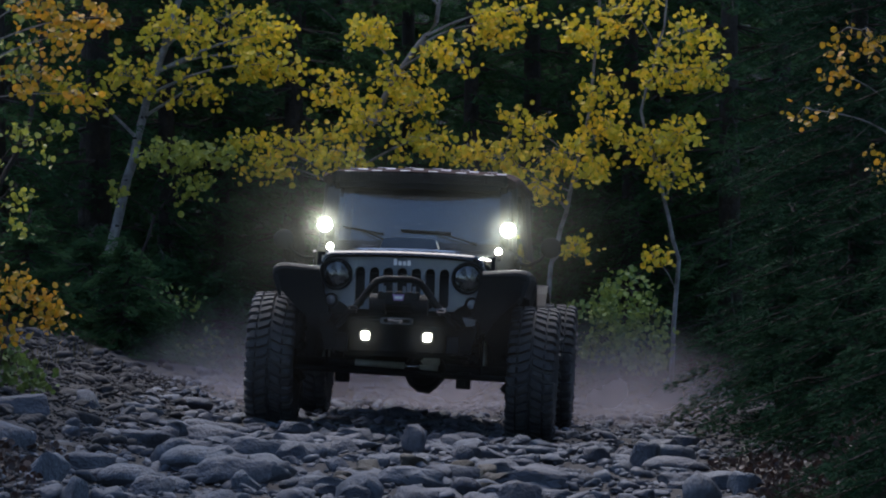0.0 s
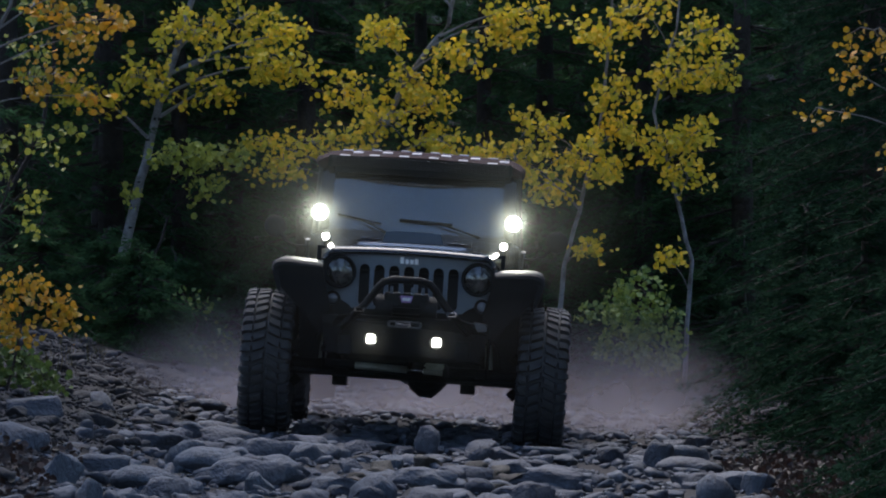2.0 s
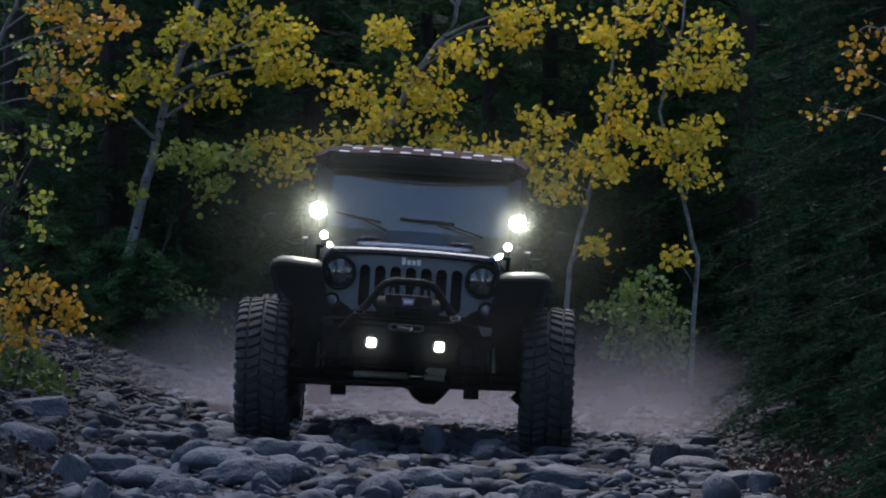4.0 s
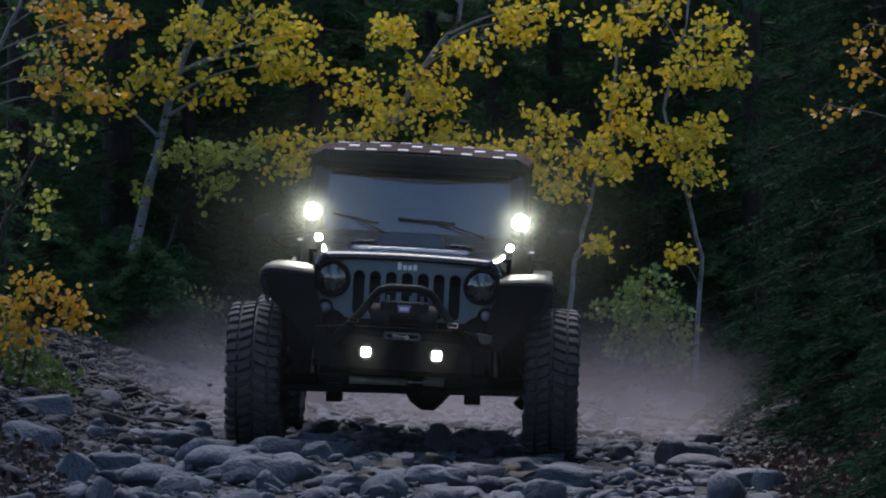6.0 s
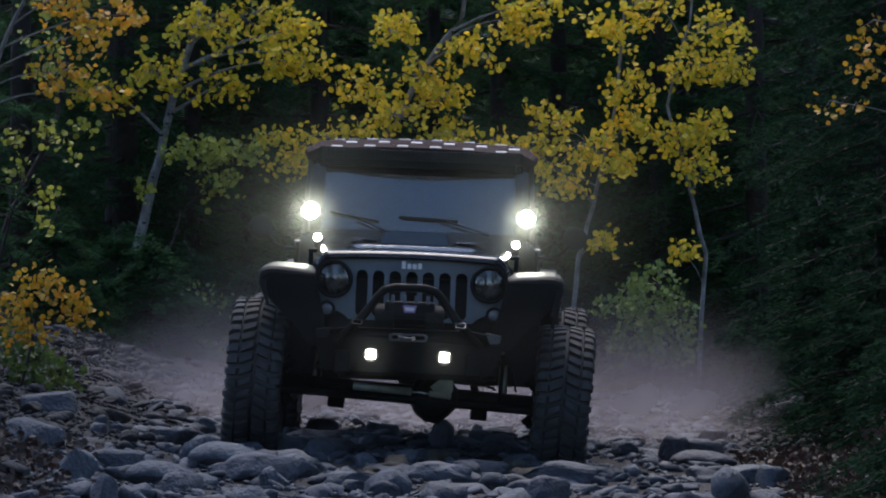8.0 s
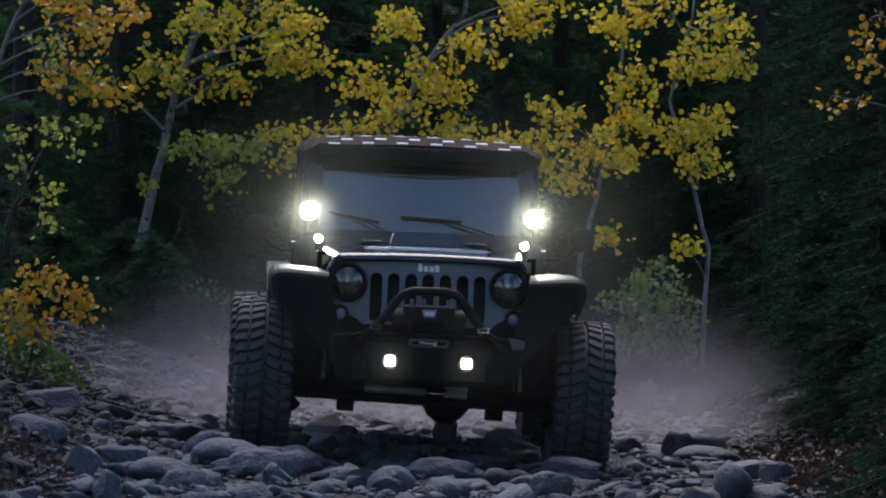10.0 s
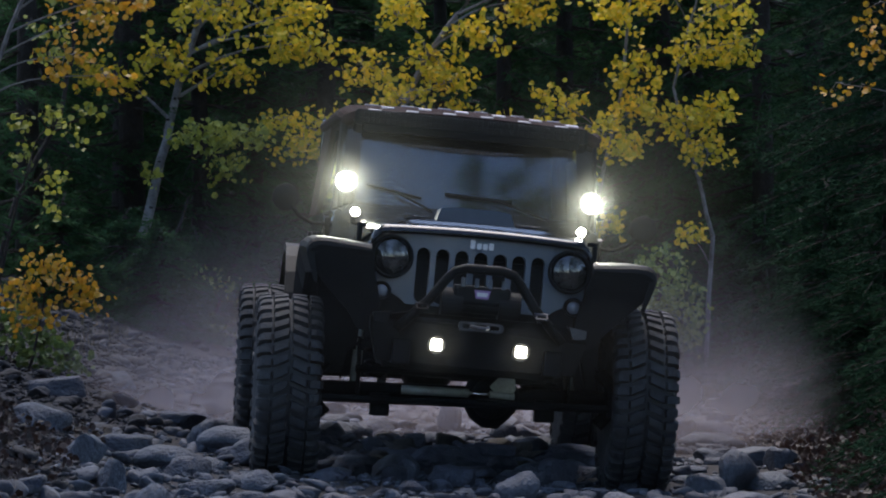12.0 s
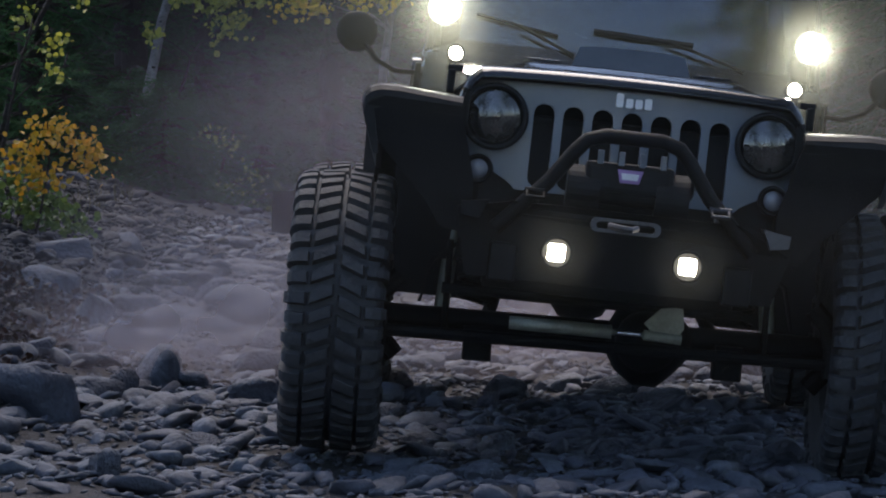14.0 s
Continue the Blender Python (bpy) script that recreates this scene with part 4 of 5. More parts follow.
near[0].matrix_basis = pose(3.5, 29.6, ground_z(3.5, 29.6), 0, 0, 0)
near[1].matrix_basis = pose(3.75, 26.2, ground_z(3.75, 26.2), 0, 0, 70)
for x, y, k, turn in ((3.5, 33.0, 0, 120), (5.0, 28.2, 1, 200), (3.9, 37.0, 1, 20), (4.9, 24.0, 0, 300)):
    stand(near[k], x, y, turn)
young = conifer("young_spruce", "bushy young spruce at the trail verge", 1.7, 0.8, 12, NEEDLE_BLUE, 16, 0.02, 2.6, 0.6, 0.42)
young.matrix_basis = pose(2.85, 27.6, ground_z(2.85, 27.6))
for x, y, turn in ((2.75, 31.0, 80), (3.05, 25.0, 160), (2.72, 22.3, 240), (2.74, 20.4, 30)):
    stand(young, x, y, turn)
sapling = conifer("young_spruce", "small dark spruce among the aspen stems", 1.0, 0.6, 14, NEEDLE, 16, 0.02, 2.0, 0.7, 0.4)
sapling.matrix_basis = pose(-3.45, 38.7, ground_z(-3.45, 38.7))
for x, y, turn in ((-2.75, 38.9, 90), (-3.0, 37.4, 200), (-2.2, 39.4, 300), (-3.9, 37.2, 30)):
    stand(sapling, x, y, turn)
for k, ob in enumerate(dark):
    x, y = ((-3.9, 43.5), (-0.4, 44.5), (2.4, 44))[k]
    ob.matrix_basis = pose(x, y, ground_z(x, y, False))
for x, y, k in ((-1.6, 42.4, 0), (0.3, 42.6, 1), (2.0, 42.2, 1), (3.0, 41.2, 0), (-3.6, 41.3, 2), (-5.2, 36.5, 1), (-4.6, 40.5, 0), (-2.4, 43.0, 1), (1.0, 43.6, 0), (3.6, 42, 2), (-5.6, 31.5, 1), (-2.9, 41.8, 1)):
    stand(dark[k], x, y, wood.uniform(0, 360))
for row, (y, step, half) in enumerate(((46.5, 1.7, 7), (48.4, 1.5, 7), (50, 1.9, 8), (54.5, 2.1, 9), (60, 2.4, 11), (66, 2.3, 12), (73, 2.5, 13), (82, 2.8, 15))):
    x = -half
    while x < half:
        stand(dark[wood.randrange(3)], x + wood.uniform(-0.5, 0.5), y + wood.uniform(-1.2, 1.2), wood.uniform(0, 360))
        x += step
# the wood goes on, unseen, beside and behind the viewer: spruces added for shade
tall = conifer("spruce_tree", "tall unseen spruce with a bare lower stem, added for shade", 15, 2.9, 6, NEEDLE, 34, 4.4, 0.8)
tall.matrix_basis = pose(-4.1, 21.5, ground_z(-4.1, 21.5, False))
for x, y in ((-4.0, 25.6), (-4.3, 29.3), (5.2, 27.3), (5.1, 31.4), (-4.0, 17.5), (-3.7, 13.5), (-3.8, 9), (4.3, 23.5), (4.2, 19.5), (3.9, 15.5), (3.8, 11.5), (4.1, 7)):
    stand(tall, x, y, wood.uniform(0, 360))
for x, y, k in ((-4.0, 4.5, 2), (4.3, 0.5, 2), (-1.5, -7, 0), (1.8, -8, 1), (-4.5, -4, 1), (4.8, -5, 0)):
    stand(dark[k], x, y, wood.uniform(0, 360))
for k in range(16):
    side = -1 if k % 2 else 1
    stand(dark[wood.randrange(3)], side * wood.uniform(6.5, 11), 36 - 4.2 * k + wood.uniform(-1, 1), wood.uniform(0, 360))
for k in range(7):
    stand(dark[wood.randrange(3)], -12 + 4 * k, -22 + wood.uniform(-3, 3), wood.uniform(0, 360))

# Aspens: gold crowns over the trail's end
Y = 40.0
leafy_tree("aspen_tree", "leaning pale-barked aspen with golden autumn leaves", "aspen tree", (-3.66, Y, 0.3),
           [(-3.66, Y, 0.25), (-3.42, Y, 1.16), (-3.19, Y, 2.08), (-2.98, Y, 2.93), (-2.68, Y, 3.9), (-2.4, Y, 5.2)],
           [(-1.97, 39.8, 3.33, 0.4), (-2.2, 40.3, 3.75, 0.45), (-3.17, 39.7, 3.12, 0.42), (-3.74, 40, 3.0, 0.35), (-2.48, 40, 3.05, 0.3),
            (-1.74, 40, 3.56, 0.3), (-1.62, 39.8, 3.25, 0.22), (-2.65, 39.6, 3.6, 0.42), (-2.9, 40.2, 4.5, 0.35), (-2.1, 40, 4.5, 0.35)], LEAF_GOLD, BARK_PALE, 31, thick=0.065, group="aspens")
leafy_tree("aspen_tree", "thin aspen sapling with lime-yellow leaves", "aspen tree", (-3.4, 39.2, 0.3),
           [(-3.4, 39.2, 0.25), (-3.15, 39.2, 0.9), (-2.85, 39.2, 1.7), (-2.6, 39.2, 2.15)],
           [(-2.77, 39.2, 2.36, 0.28), (-2.48, 39.2, 2.05, 0.18), (-2.25, 39.2, 2.36, 0.25), (-2.55, 39.2, 2.3, 0.22), (-3.2, 39.1, 1.95, 0.08)], LEAF_LIME, BARK_DARK, 32, thick=0.024, group="aspens")
leafy_tree("aspen_tree", "forked aspen with thick golden autumn leaves", "aspen tree", (-1.15, 40.3, 0),
           [(-1.15, 40.3, -0.1), (-1.0, 40.3, 1.4), (-0.82, 40.3, 2.48), (-0.48, 40.3, 3.16), (-0.08, 40.3, 3.68), (0.1, 40.3, 4.4)],
           [(-0.82, 40, 3.56, 0.36), (-1.1, 40.2, 3.05, 0.3), (-0.48, 40.1, 3.16, 0.38), (0.03, 40, 3.4, 0.3), (0.43, 40.2, 3.68, 0.38), (0.72, 40, 3.8, 0.28),
            (-0.77, 39.8, 2.7, 0.4), (-1.4, 39.9, 2.46, 0.36), (-1.95, 40, 2.48, 0.26), (-1.0, 39.7, 2.36, 0.36), (-0.2, 39.9, 2.5, 0.36), (-1.74, 40, 2.25, 0.28),
            (-0.25, 40.2, 2.87, 0.3), (-0.5, 40.3, 4.3, 0.35), (0.4, 40.3, 4.5, 0.35)], LEAF_GOLD, BARK_PALE, 33, thick=0.05, group="aspens")
leafy_tree("aspen_tree", "slender aspen with bright golden leaves", "aspen tree", (0.92, 39.8, 0),
           [(0.92, 39.8, -0.1), (1.09, 39.8, 1.22), (1.29, 39.8, 1.96), (1.49, 39.8, 2.88), (1.58, 39.8, 3.9), (1.62, 39.8, 4.8)],
           [(1.4, 39.7, 3.56, 0.32), (1.58, 39.6, 2.99, 0.32), (0.78, 39.6, 2.62, 0.38), (1.23, 39.5, 2.36, 0.42), (0.6, 39.7, 2.28, 0.34), (1.0, 39.6, 2.02, 0.26),
            (0.26, 39.7, 2.42, 0.26), (1.69, 39.7, 2.62, 0.32), (1.32, 39.6, 1.42, 0.14), (1.5, 39.6, 2.2, 0.26), (1.5, 39.8, 4.3, 0.45)], LEAF_GOLD, BARK_PALE, 34, thick=0.028, group="aspens")
leafy_tree("aspen_tree", "crooked aspen with golden leaves beside the spruces", "aspen tree", (2.27, 39.5, 0.1),
           [(2.27, 39.5, 0.0), (2.35, 39.5, 1.28), (2.15, 39.5, 2.1), (1.98, 39.5, 2.76), (2.2, 39.5, 3.6), (2.3, 39.5, 4.6)],
           [(2.1, 39.3, 2.48, 0.36), (2.3, 39.3, 2.15, 0.3), (2.43, 39.4, 3.56, 0.36), (2.2, 39.4, 3.16, 0.36), (1.86, 39.4, 3.79, 0.36), (2.43, 39.4, 2.56, 0.26),
            (2.1, 39.4, 1.3, 0.15), (2.6, 39.4, 3.2, 0.26), (2.2, 39.4, 4.3, 0.45)], LEAF_GOLD, BARK_PALE, 35, thick=0.025, group="aspens")
leafy_tree("aspen_tree", "grey-stemmed aspen with greenish yellow leaves", "aspen tree", (-4.75, 38, 0.7),
           [(-4.75, 38, 0.6), (-4.4, 38, 1.75), (-4.0, 38, 2.5), (-3.85, 38, 3.2), (-3.9, 38, 4.4)],
           [(-4.25, 37.8, 2.55, 0.28), (-3.7, 37.9, 2.5, 0.16), (-4.3, 37.9, 2.1, 0.2), (-4.2, 37.9, 3.3, 0.4), (-3.9, 37.8, 3.7, 0.4)], LEAF_LIME, BARK_DARK, 36, thick=0.035, density=0.36, group="aspens")
leafy_tree("shrub", "low green shrub with a few yellow leaves", "shrub", (1.75, 38.6, 0),
           [(1.75, 38.6, -0.1), (1.77, 38.6, 0.5), (1.8, 38.6, 0.9)],
           [(1.5, 38.4, 0.8, 0.3), (1.8, 38.3, 1.0, 0.3), (2.0, 38.4, 0.7, 0.3), (1.6, 38.4, 0.5, 0.3), (1.95, 38.4, 0.4, 0.3)], LEAF_SHRUB, BARK_DARK, 37, 0.06, 0.02, 1.5)
leafy_tree("shrub", "small amber and gold leaved shrub on the bank", "shrub", (-3.1, 27.0, 0.5),
           [(-3.1, 27.0, 0.35), (-3.0, 27.0, 0.7), (-2.95, 27.0, 1.0)],
           [(-2.75, 26.9, 1.08, 0.13), (-2.95, 26.9, 1.15, 0.15), (-3.1, 26.8, 1.0, 0.15), (-2.7, 26.9, 0.95, 0.1), (-3.0, 26.8, 0.85, 0.15)], LEAF_AMBER, BARK_DARK, 38, 0.046, 0.012, 1.3)
leafy_tree("shrub", "dark green undergrowth on the bank", "shrub", (-3.3, 27.4, 0.5),
           [(-3.3, 27.4, 0.4), (-3.2, 27.4, 0.6), (-3.15, 27.4, 0.8)],
           [(-3.0, 27.2, 0.6, 0.2), (-3.3, 27.2, 0.75, 0.25), (-2.85, 27.2, 0.5, 0.12), (-3.5, 27.4, 0.9, 0.3)], LEAF_GREEN, BARK_DARK, 39, 0.05, 0.015, 1.6)
leafy_tree("aspen_tree", "young aspen with sparse amber leaves among the spruces", "aspen tree", (3.35, 27.6, 0.1),
           [(3.35, 27.6, 0), (3.3, 27.6, 1.5), (3.2, 27.6, 2.6), (3.15, 27.6, 3.6)],
           [(2.55, 27.4, 2.35, 0.14), (2.9, 27.4, 2.9, 0.25), (3.05, 27.4, 2.0, 0.12), (2.75, 27.4, 2.6, 0.12)], LEAF_AMBER, BARK_PALE, 40, 0.05, 0.025, 0.5, group="aspens")

leafy_tree("aspen_tree", "aspen with dull amber leaves leaning over the bank", "aspen tree", (-4.3, 31, 0.75),
           [(-4.3, 31, 0.6), (-4.1, 31, 1.8), (-3.8, 31, 2.6), (-3.5, 31, 3.3), (-3.3, 31, 4.2)],
           [(-3.0, 30.9, 3.05, 0.26), (-2.72, 31, 3.2, 0.2), (-3.2, 30.9, 2.75, 0.2), (-2.9, 31, 2.6, 0.1), (-3.1, 31, 3.4, 0.3)], LEAF_AMBER, BARK_PALE, 41, 0.06, 0.03, 0.8, group="aspens")
leafy_tree("aspen_tree", "young lime-leaved aspen on the bank", "aspen tree", (-4.0, 32, 0.7),
           [(-4.0, 32, 0.55), (-3.8, 32, 1.3), (-3.6, 32, 2.0)],
           [(-3.4, 31.8, 2.25, 0.2), (-3.45, 31.8, 1.9, 0.15), (-3.35, 31.8, 1.6, 0.1)], LEAF_LIME, BARK_DARK, 42, 0.055, 0.02, 0.4, group="aspens")
leafy_tree("shrub", "low russet undergrowth under the spruces", "shrub", (2.75, 23.5, 0),
           [(2.75, 23.5, -0.05), (2.75, 23.5, 0.15), (2.7, 23.5, 0.3)],
           [(2.45, 23.4, 0.2, 0.16), (2.7, 23.3, 0.3, 0.2), (2.9, 23.4, 0.35, 0.2), (2.6, 24.3, 0.2, 0.2), (2.9, 24.6, 0.35, 0.25)], LEAF_RUSSET, BARK_DARK, 43, 0.04, 0.012, 1.3)
leafy_tree("shrub", "dark green undergrowth between the aspens", "shrub", (-2.6, 38.3, 0.2),
           [(-2.6, 38.3, 0.0), (-2.6, 38.3, 0.4), (-2.5, 38.3, 0.7)],
           [(-2.9, 38.2, 0.5, 0.35), (-2.3, 38.2, 0.5, 0.35), (-2.6, 38.2, 0.85, 0.35), (-1.9, 38.2, 0.35, 0.25), (-3.2, 38.2, 0.75, 0.3)], LEAF_GREEN, BARK_DARK, 44, 0.05, 0.02, 0.45)


# dry grass and litter on the banks
def build_grass():
    rng = random.Random(51)
    verts, faces = [], []
    for _ in range(2200):
        side = rng.random() < 0.55
        x = rng.uniform(-5.2, -3.1) if side else rng.uniform(2.9, 4.6)
        y = rng.uniform(19, 41)
        if rng.random() > 0.35 + 0.65 * noise.noise((x * 1.3, y * 1.3, 9)):
            continue
        z = ground_z(x, y)
        for _ in range(5):
            a, h = rng.uniform(0, 6.28), rng.uniform(0.06, 0.2)
            d = Vector((math.cos(a), math.sin(a), 0))
            s = Vector((-d.y, d.x, 0)) * 0.006
            p = Vector((x, y, z - 0.01)) + d * rng.uniform(0, 0.06)
            b = len(verts)
            verts.extend([(p + s)[:], (p - s)[:], (p + d * h * 0.3 + Vector((0, 0, h)))[:]])
            faces.append((b, b + 1, b + 2))
    tagged(mesh_part("grass", verts, faces, GRASS), "thin dry grass tufts on the banks", "grass", kind="stuff")


build_grass()


def build_litter():
    rng = random.Random(61)
    verts, faces = [], []
    for x0, x1, y0, y1, count in ((-3.6, -2.1, 15, 23, 5000), (1.85, 3.4, 17, 28, 15000)):
        for _ in range(count):
            x, y = rng.uniform(x0, x1), rng.uniform(y0, y1)
            edge = min(1, abs(abs(x) - (1.9 if x < 0 else 1.7)) / 0.35)
            if rng.random() > edge * (0.75 + 0.5 * noise.noise((x * 1.6, y * 1.6, 3))):
                continue
            leaf_at(verts, faces, Vector((x, y, ground_z(x, y) + rng.uniform(0.0, 0.07))), rng.uniform(0.025, 0.055), rng)
    tagged(mesh_part("leaf_litter", verts, faces, LEAF_RUSSET), "dark russet leaf litter and low growth on the verges", "leaf litter", kind="stuff")


build_litter()


# ---- dust that the wheels throw up, and veils that imitate glare ----
def dust_or_glare_material(name, thickness, colour=(0.49, 0.44, 0.48), wisps=(0.05, 0.75)):
    m = bpy.data.materials.new(name)
    m.use_nodes = True
    nt = m.node_tree
    n, link = nt.nodes, nt.links.new
    n.remove(n["Principled BSDF"])
    front, through_light, clear = n.new("ShaderNodeBsdfDiffuse"), n.new("ShaderNodeBsdfTranslucent"), n.new("ShaderNodeBsdfTransparent")
    for lit in (front, through_light):
        lit.inputs["Color"].default_value = (*colour, 1)
    both, veil = n.new("ShaderNodeMixShader"), n.new("ShaderNodeMixShader")
    link(front.outputs[0], both.inputs[1])
    link(through_light.outputs[0], both.inputs[2])
    link(clear.outputs[0], veil.inputs[1])
    link(both.outputs[0], veil.inputs[2])
    link(veil.outputs[0], n["Material Output"].inputs["Surface"])
    coord = n.new("ShaderNodeTexCoord")
    ball = n.new("ShaderNodeTexGradient")
    ball.gradient_type = "SPHERICAL"
    link(coord.outputs["Object"], ball.inputs["Vector"])
    soft = n.new("ShaderNodeMapRange")
    soft.interpolation_type = "SMOOTHSTEP"
    link(ball.outputs["Fac"], soft.inputs["Value"])
    tex = n.new("ShaderNodeTexNoise")
    tex.inputs["Scale"].default_value, tex.inputs["Detail"].default_value = 1.3, 4
    link(coord.outputs["Object"], tex.inputs["Vector"])
    wisp = n.new("ShaderNodeMapRange")
    wisp.inputs["From Min"].default_value, wisp.inputs["From Max"].default_value = wisps
    link(tex.outputs["Fac"], wisp.inputs["Value"])
    times = n.new("ShaderNodeMath")
    times.operation = "MULTIPLY"
    link(soft.outputs["Result"], times.inputs[0])
    link(wisp.outputs["Result"], times.inputs[1])
    thin = n.new("ShaderNodeMath")
    thin.operation = "MULTIPLY"
    thin.inputs[1].default_value = thickness
    link(times.outputs[0], thin.inputs[0])
    link(thin.outputs[0], veil.inputs["Fac"])
    return m


DUST = dust_or_glare_material("pale_dust", 0.64)
THIN_DUST = dust_or_glare_material("thin_dust", 0.27)
# two near-clear veils that imitate glare rather than dust
GLARE_VEIL = dust_or_glare_material("glare_veil", 0.033, (0.85, 0.88, 0.84), (-0.6, 0.6))
LIFT_VEIL = dust_or_glare_material("black_lift_veil", 0.022, (0.80, 0.84, 0.80), (-0.2, 0.7))


def dust_or_glare_puff(parent, x, y, z, wide, high, seed, material=None, turn=25):
    """A bowed veil of dust or glare, thinning to nothing at its rim."""
    rng = random.Random(seed)
    verts, faces = [], []
    n = 12
    for j in range(n + 1):
        for i in range(n + 1):
            u, v = 2 * i / n - 1, 2 * j / n - 1
            bow = -0.25 * (1 - min(1, u * u + v * v)) + 0.06 * noise.noise((u * 2 + seed, v * 2, 0))
            verts.append((u, bow, v))
    for j in range(n):
        for i in range(n):
            faces.append((j * (n + 1) + i, j * (n + 1) + i + 1, (j + 1) * (n + 1) + i + 1, (j + 1) * (n + 1) + i))
    ob = mesh_part("dust_or_glare_puff", verts, faces, material or DUST, parent, smooth=True)
    ob.matrix_basis = pose(x, y, z, 0, 0, rng.uniform(-turn, turn)) @ Matrix.Diagonal((wide, 1, high, 1))
    return ob


def dust_cloud(label, puffs, seed, material=None, turn=25):
    cloud = tagged(new("dust_cloud"), label, "dust")
    for k, (x, y, z, w, h) in enumerate(puffs):
        dust_or_glare_puff(cloud, x, y, z, w, h, seed + k, material, turn)
    return cloud


dust = dust_cloud("pale mauve dust low behind the wheels", [
    (-1.55, 3.6, 0.25, 1.15, 0.85), (1.65, 3.8, 0.2, 1.2, 0.8), (0.1, 4.4, 0.2, 1.5, 0.6), (0.2, 5.4, 0.2, 2.0, 0.7),
    (-1.9, 4.6, 0.15, 1.2, 0.7), (2.0, 4.8, 0.12, 1.2, 0.65)], 0)
high_dust = dust_cloud("thin mauve dust rising behind the car", [
    (-1.3, 4.9, 0.1, 1.5, 1.0), (1.4, 5.1, 0.05, 1.5, 0.9), (-0.3, 6.0, 0.15, 1.9, 1.0), (-0.9, 6.6, -0.35, 2.0, 1.3)], 9, THIN_DUST)
# thin veils added before the lamps to imitate their lens glare
lamp_glare = dust_cloud("thin veils added to imitate the lamps' lens glare", [
    (-0.733, 0.96, 1.62, 0.42, 0.42), (0.733, 0.96, 1.62, 0.42, 0.42), (-0.735, 0.50, 1.62, 1.1, 0.95), (0.735, 0.50, 1.62, 1.1, 0.95),
    (-0.668, 0.80, 1.445, 0.2, 0.2), (0.668, 0.80, 1.445, 0.2, 0.2),
    (-0.234, -0.76, 0.735, 0.22, 0.22), (0.234, -0.76, 0.735, 0.22, 0.22)], 20, GLARE_VEIL, 3)
# faint veil added before the car to lift its blacks like glare
front_glare = dust_cloud("faint veil added to lift the car's dark front like glare", [(-0.55, -0.75, 0.85, 1.2, 0.95), (0.55, -0.85, 0.85, 1.2, 0.95)], 30, LIFT_VEIL, 3)


# stones that the wheels fling up
def flung_stone(kind, size):
    ob = new("flung_stone", rock_meshes[kind])
    ob.scale = (size, size * 0.85, size)
    return tagged(ob, "small grey stone flung up by the wheel", "stone", "flung stones")


flung = flung_stone(2, 0.035)
flung_near, flung_far = flung_stone(4, 0.05), flung_stone(7, 0.055)


# ---- what moves ----
CAR = [  # seconds, x, y, z, pitch, roll, turn
    (0, -0.321, 30.606, -0.035, -1.87, 1.89, -3.84),
    (0.5, -0.345, 30.331, -0.004, -1.40, 1.91, -2.65),
    (1, -0.375, 29.877, 0.010, -0.83, 2.74, -1.85),
    (1.5, -0.394, 29.347, 0.007, -0.31, 3.31, -0.94),
    (2, -0.409, 29.025, 0.008, 0.15, 3.60, -0.77),
    (2.5, -0.425, 28.807, 0.015, 0.21, 4.28, -0.51),
    (3, -0.434, 28.508, 0.017, 0.25, 4.64, -0.20),
    (5.5, -0.455, 27.337, -0.027, 0.89, 3.17, -0.79),
    (6, -0.462, 26.976, -0.031, 1.12, 3.54, -1.00),
    (6.5, -0.458, 26.792, -0.031, 1.14, 3.45, -1.19),
    (7, -0.456, 26.525, -0.027, 1.00, 3.32, -1.06),
    (7.5, -0.440, 26.229, -0.029, 0.85, 2.87, -0.93),
    (8, -0.428, 25.999, -0.044, 0.84, 2.60, -0.35),
    (10.5, -0.325, 24.742, -0.082, 0.90, 2.62, 4.10),
    (11, -0.283, 24.381, -0.067, 0.55, 2.88, 4.70),
    (11.5, -0.239, 23.608, -0.043, -0.37, 5.10, 5.20),
    (12, -0.141, 22.559, -0.016, -0.32, 5.78, 4.70),
    (12.5, -0.036, 21.227, -0.017, 0.25, 4.93, 3.80),
    (13, 0.124, 19.562, -0.032, 0.42, 3.48, 2.85),
    (13.5, 0.288, 17.606, -0.018, -0.67, 4.10, 3.00),
    (14, 0.372, 14.848, -0.015, -1.31, 8.08, 0.30),
]
AXLE = [  # seconds, height of the front axle, its roll
    (0, 0.472, 3.3), (1.5, 0.509, 4.8), (3, 0.491, 2.6), (5.5, 0.475, 2.0), (6.5, 0.468, 2.0), (7.5, 0.418, 6.2), (8, 0.42, 5.6), (10.5, 0.43, 4.2),
    (11, 0.433, 4.0), (12.5, 0.445, 2.9), (13, 0.458, 3.1), (13.5, 0.438, 4.8), (14, 0.428, 6.5)]


def between(rows, t, column):
    """A value of the rows at t, gliding from row to row."""
    for i in range(len(rows) - 1):
        a, b = rows[i], rows[i + 1]
        if a[0] <= t <= b[0]:
            before, after = rows[max(i - 1, 0)], rows[min(i + 2, len(rows) - 1)]
            h, k = b[0] - a[0], (t - a[0]) / (b[0] - a[0])
            ma = (b[column] - before[column]) / max(b[0] - before[0], 1e-6) * h
            mb = (after[column] - a[column]) / max(after[0] - a[0], 1e-6) * h
            return ((2 * k ** 3 - 3 * k * k + 1) * a[column] + (k ** 3 - 2 * k * k + k) * ma
                    + (3 * k * k - 2 * k ** 3) * b[column] + (k ** 3 - k * k) * mb)
    return rows[-1][column]


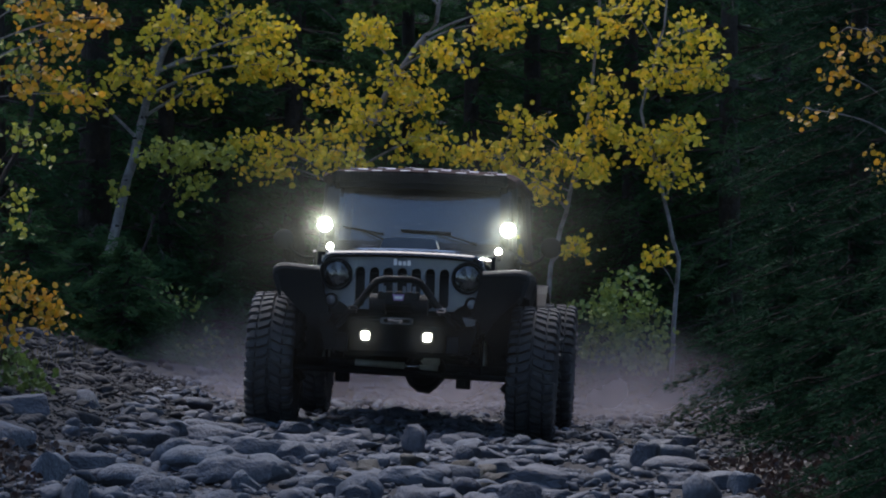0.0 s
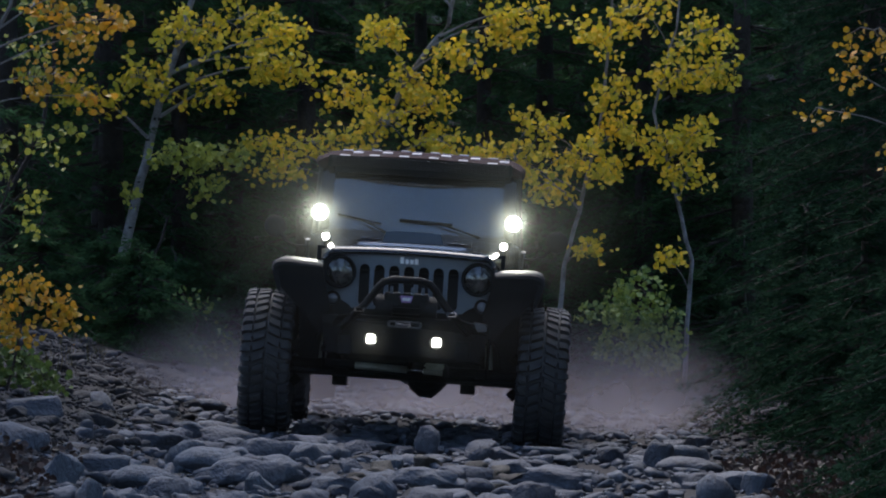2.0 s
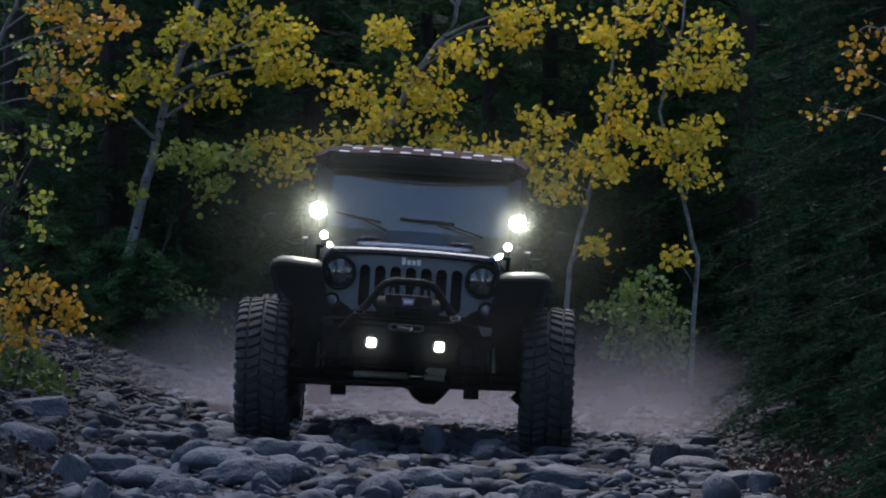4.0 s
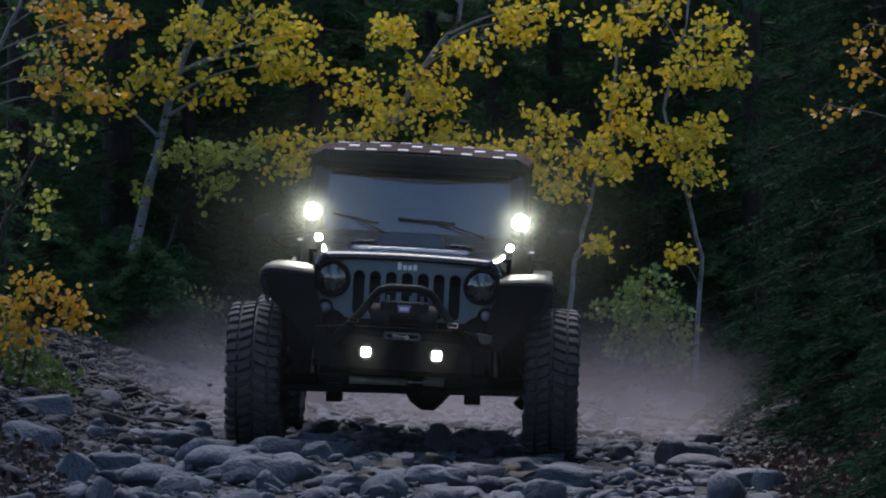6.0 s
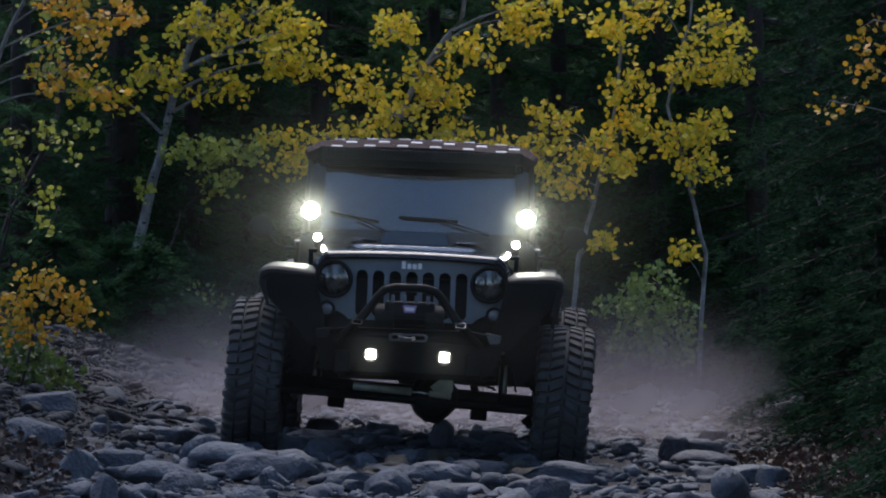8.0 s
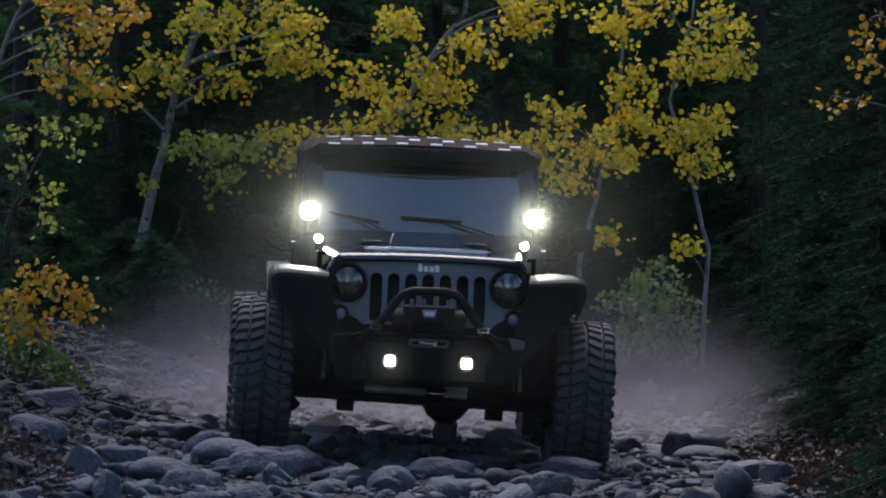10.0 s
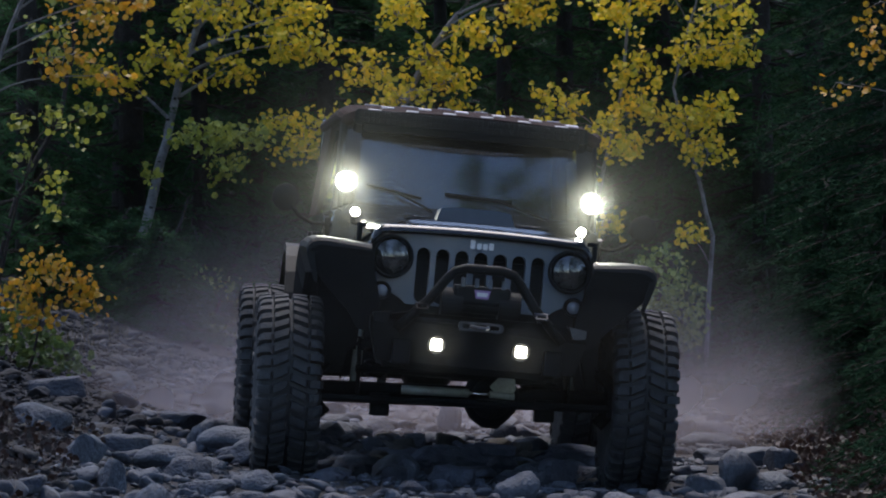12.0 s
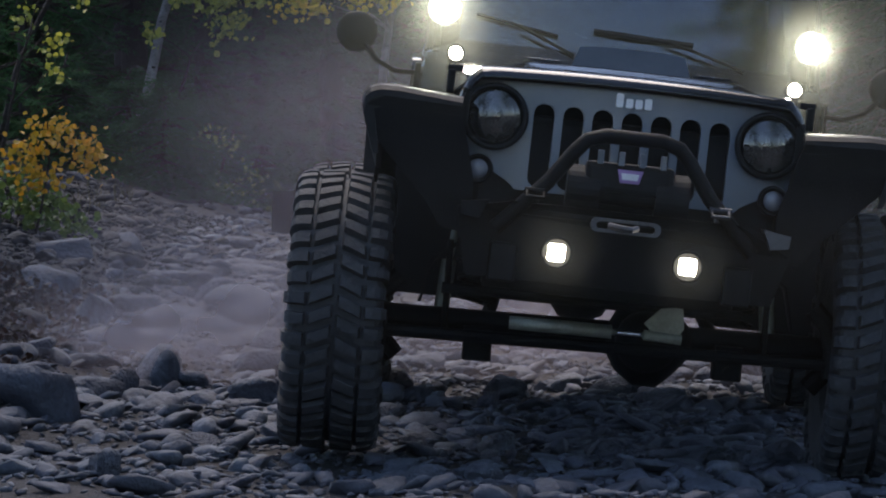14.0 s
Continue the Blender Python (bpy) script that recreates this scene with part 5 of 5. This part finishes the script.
def motions():
    walk(car, [(t, pose(x, y, z, pitch, roll, turn)) for t, x, y, z, pitch, roll, turn in CAR])
    times = [k / 15 for k in range(211)]
    spins = [[] for _ in wheels]
    fronts, rears = [], []
    for k, t in enumerate(times):
        lean, high = between(CAR, t, 5), between(CAR, t, 3)
        front = pose(0, 0, between(AXLE, t, 1) - high, 0, between(AXLE, t, 2) - lean, 0)
        rear = pose(0, WHEELBASE, 0.455 - high - WHEELBASE * math.sin(radians(between(CAR, t, 4))), 0, 3.2 - lean, 0)
        if k % 3 == 0:
            fronts.append((t, front))
            rears.append((t, rear))
        turn = math.degrees((CAR[0][2] - between(CAR, t, 2)) / SPOT)
        for i, s in enumerate((-1, 1, -1, 1)):
            spins[i].append((t, (front if i < 2 else rear) @ pose(s * TRACK[i // 2], 0, 0, turn)))
    walk(front_axle, fronts)
    walk(rear_axle, rears)
    for ob, rows in zip(wheels, spins):
        walk(ob, rows)
    rest = ground_z(-1.85, 27.8) + 0.01
    walk(flung, [(0, pose(-1.70, 28.0, rest)), (5.0, pose(-1.70, 28.0, rest)), (5.5, pose(-1.76, 28.0, 0.34, 60)), (6.0, pose(-1.82, 28.0, 0.42, 120)),
                 (6.5, pose(-1.85, 28.0, 0.33, 180)), (7.0, pose(-1.88, 28.0, rest, 240)), (14, pose(-1.88, 28.0, rest, 240))])
    for ob, x, y, top, start in ((flung_near, 0.40, 20.5, 0.19, 12.3), (flung_far, 0.71, 20.4, 0.15, 12.6)):
        low = ground_z(x, y) + 0.02
        walk(ob, [(0, pose(x, y + 0.2, low)), (start, pose(x, y + 0.2, low)), (start + 0.25, pose(x, y + 0.1, 0.7 * top + 0.3 * low, 60)),
                  (start + 0.5, pose(x, y, top, 120)), (start + 0.75, pose(x, y - 0.1, 0.6 * top + 0.4 * low, 180)),
                  (start + 1.0, pose(x, y - 0.2, low, 240)), (14, pose(x, y - 0.2, low, 240))])
    for ob in (lamp_glare, front_glare):
        walk(ob, [(t, pose(x, y, z, pitch, roll, turn)) for t, x, y, z, pitch, roll, turn in CAR])
    walk(dust, [(t, pose(0.8 * x, y, -0.05 + 0.01 * t, 0, 0, 0.5 * turn)) for t, x, y, z, pitch, roll, turn in CAR])
    walk(high_dust, [(t, pose(0.8 * x, y + 0.05 * t, -0.05 + 0.05 * t + 0.6 * smooth_step(11, 14.5, t), 0, 0, 0.5 * turn))
                     for t, x, y, z, pitch, roll, turn in CAR])


motions()
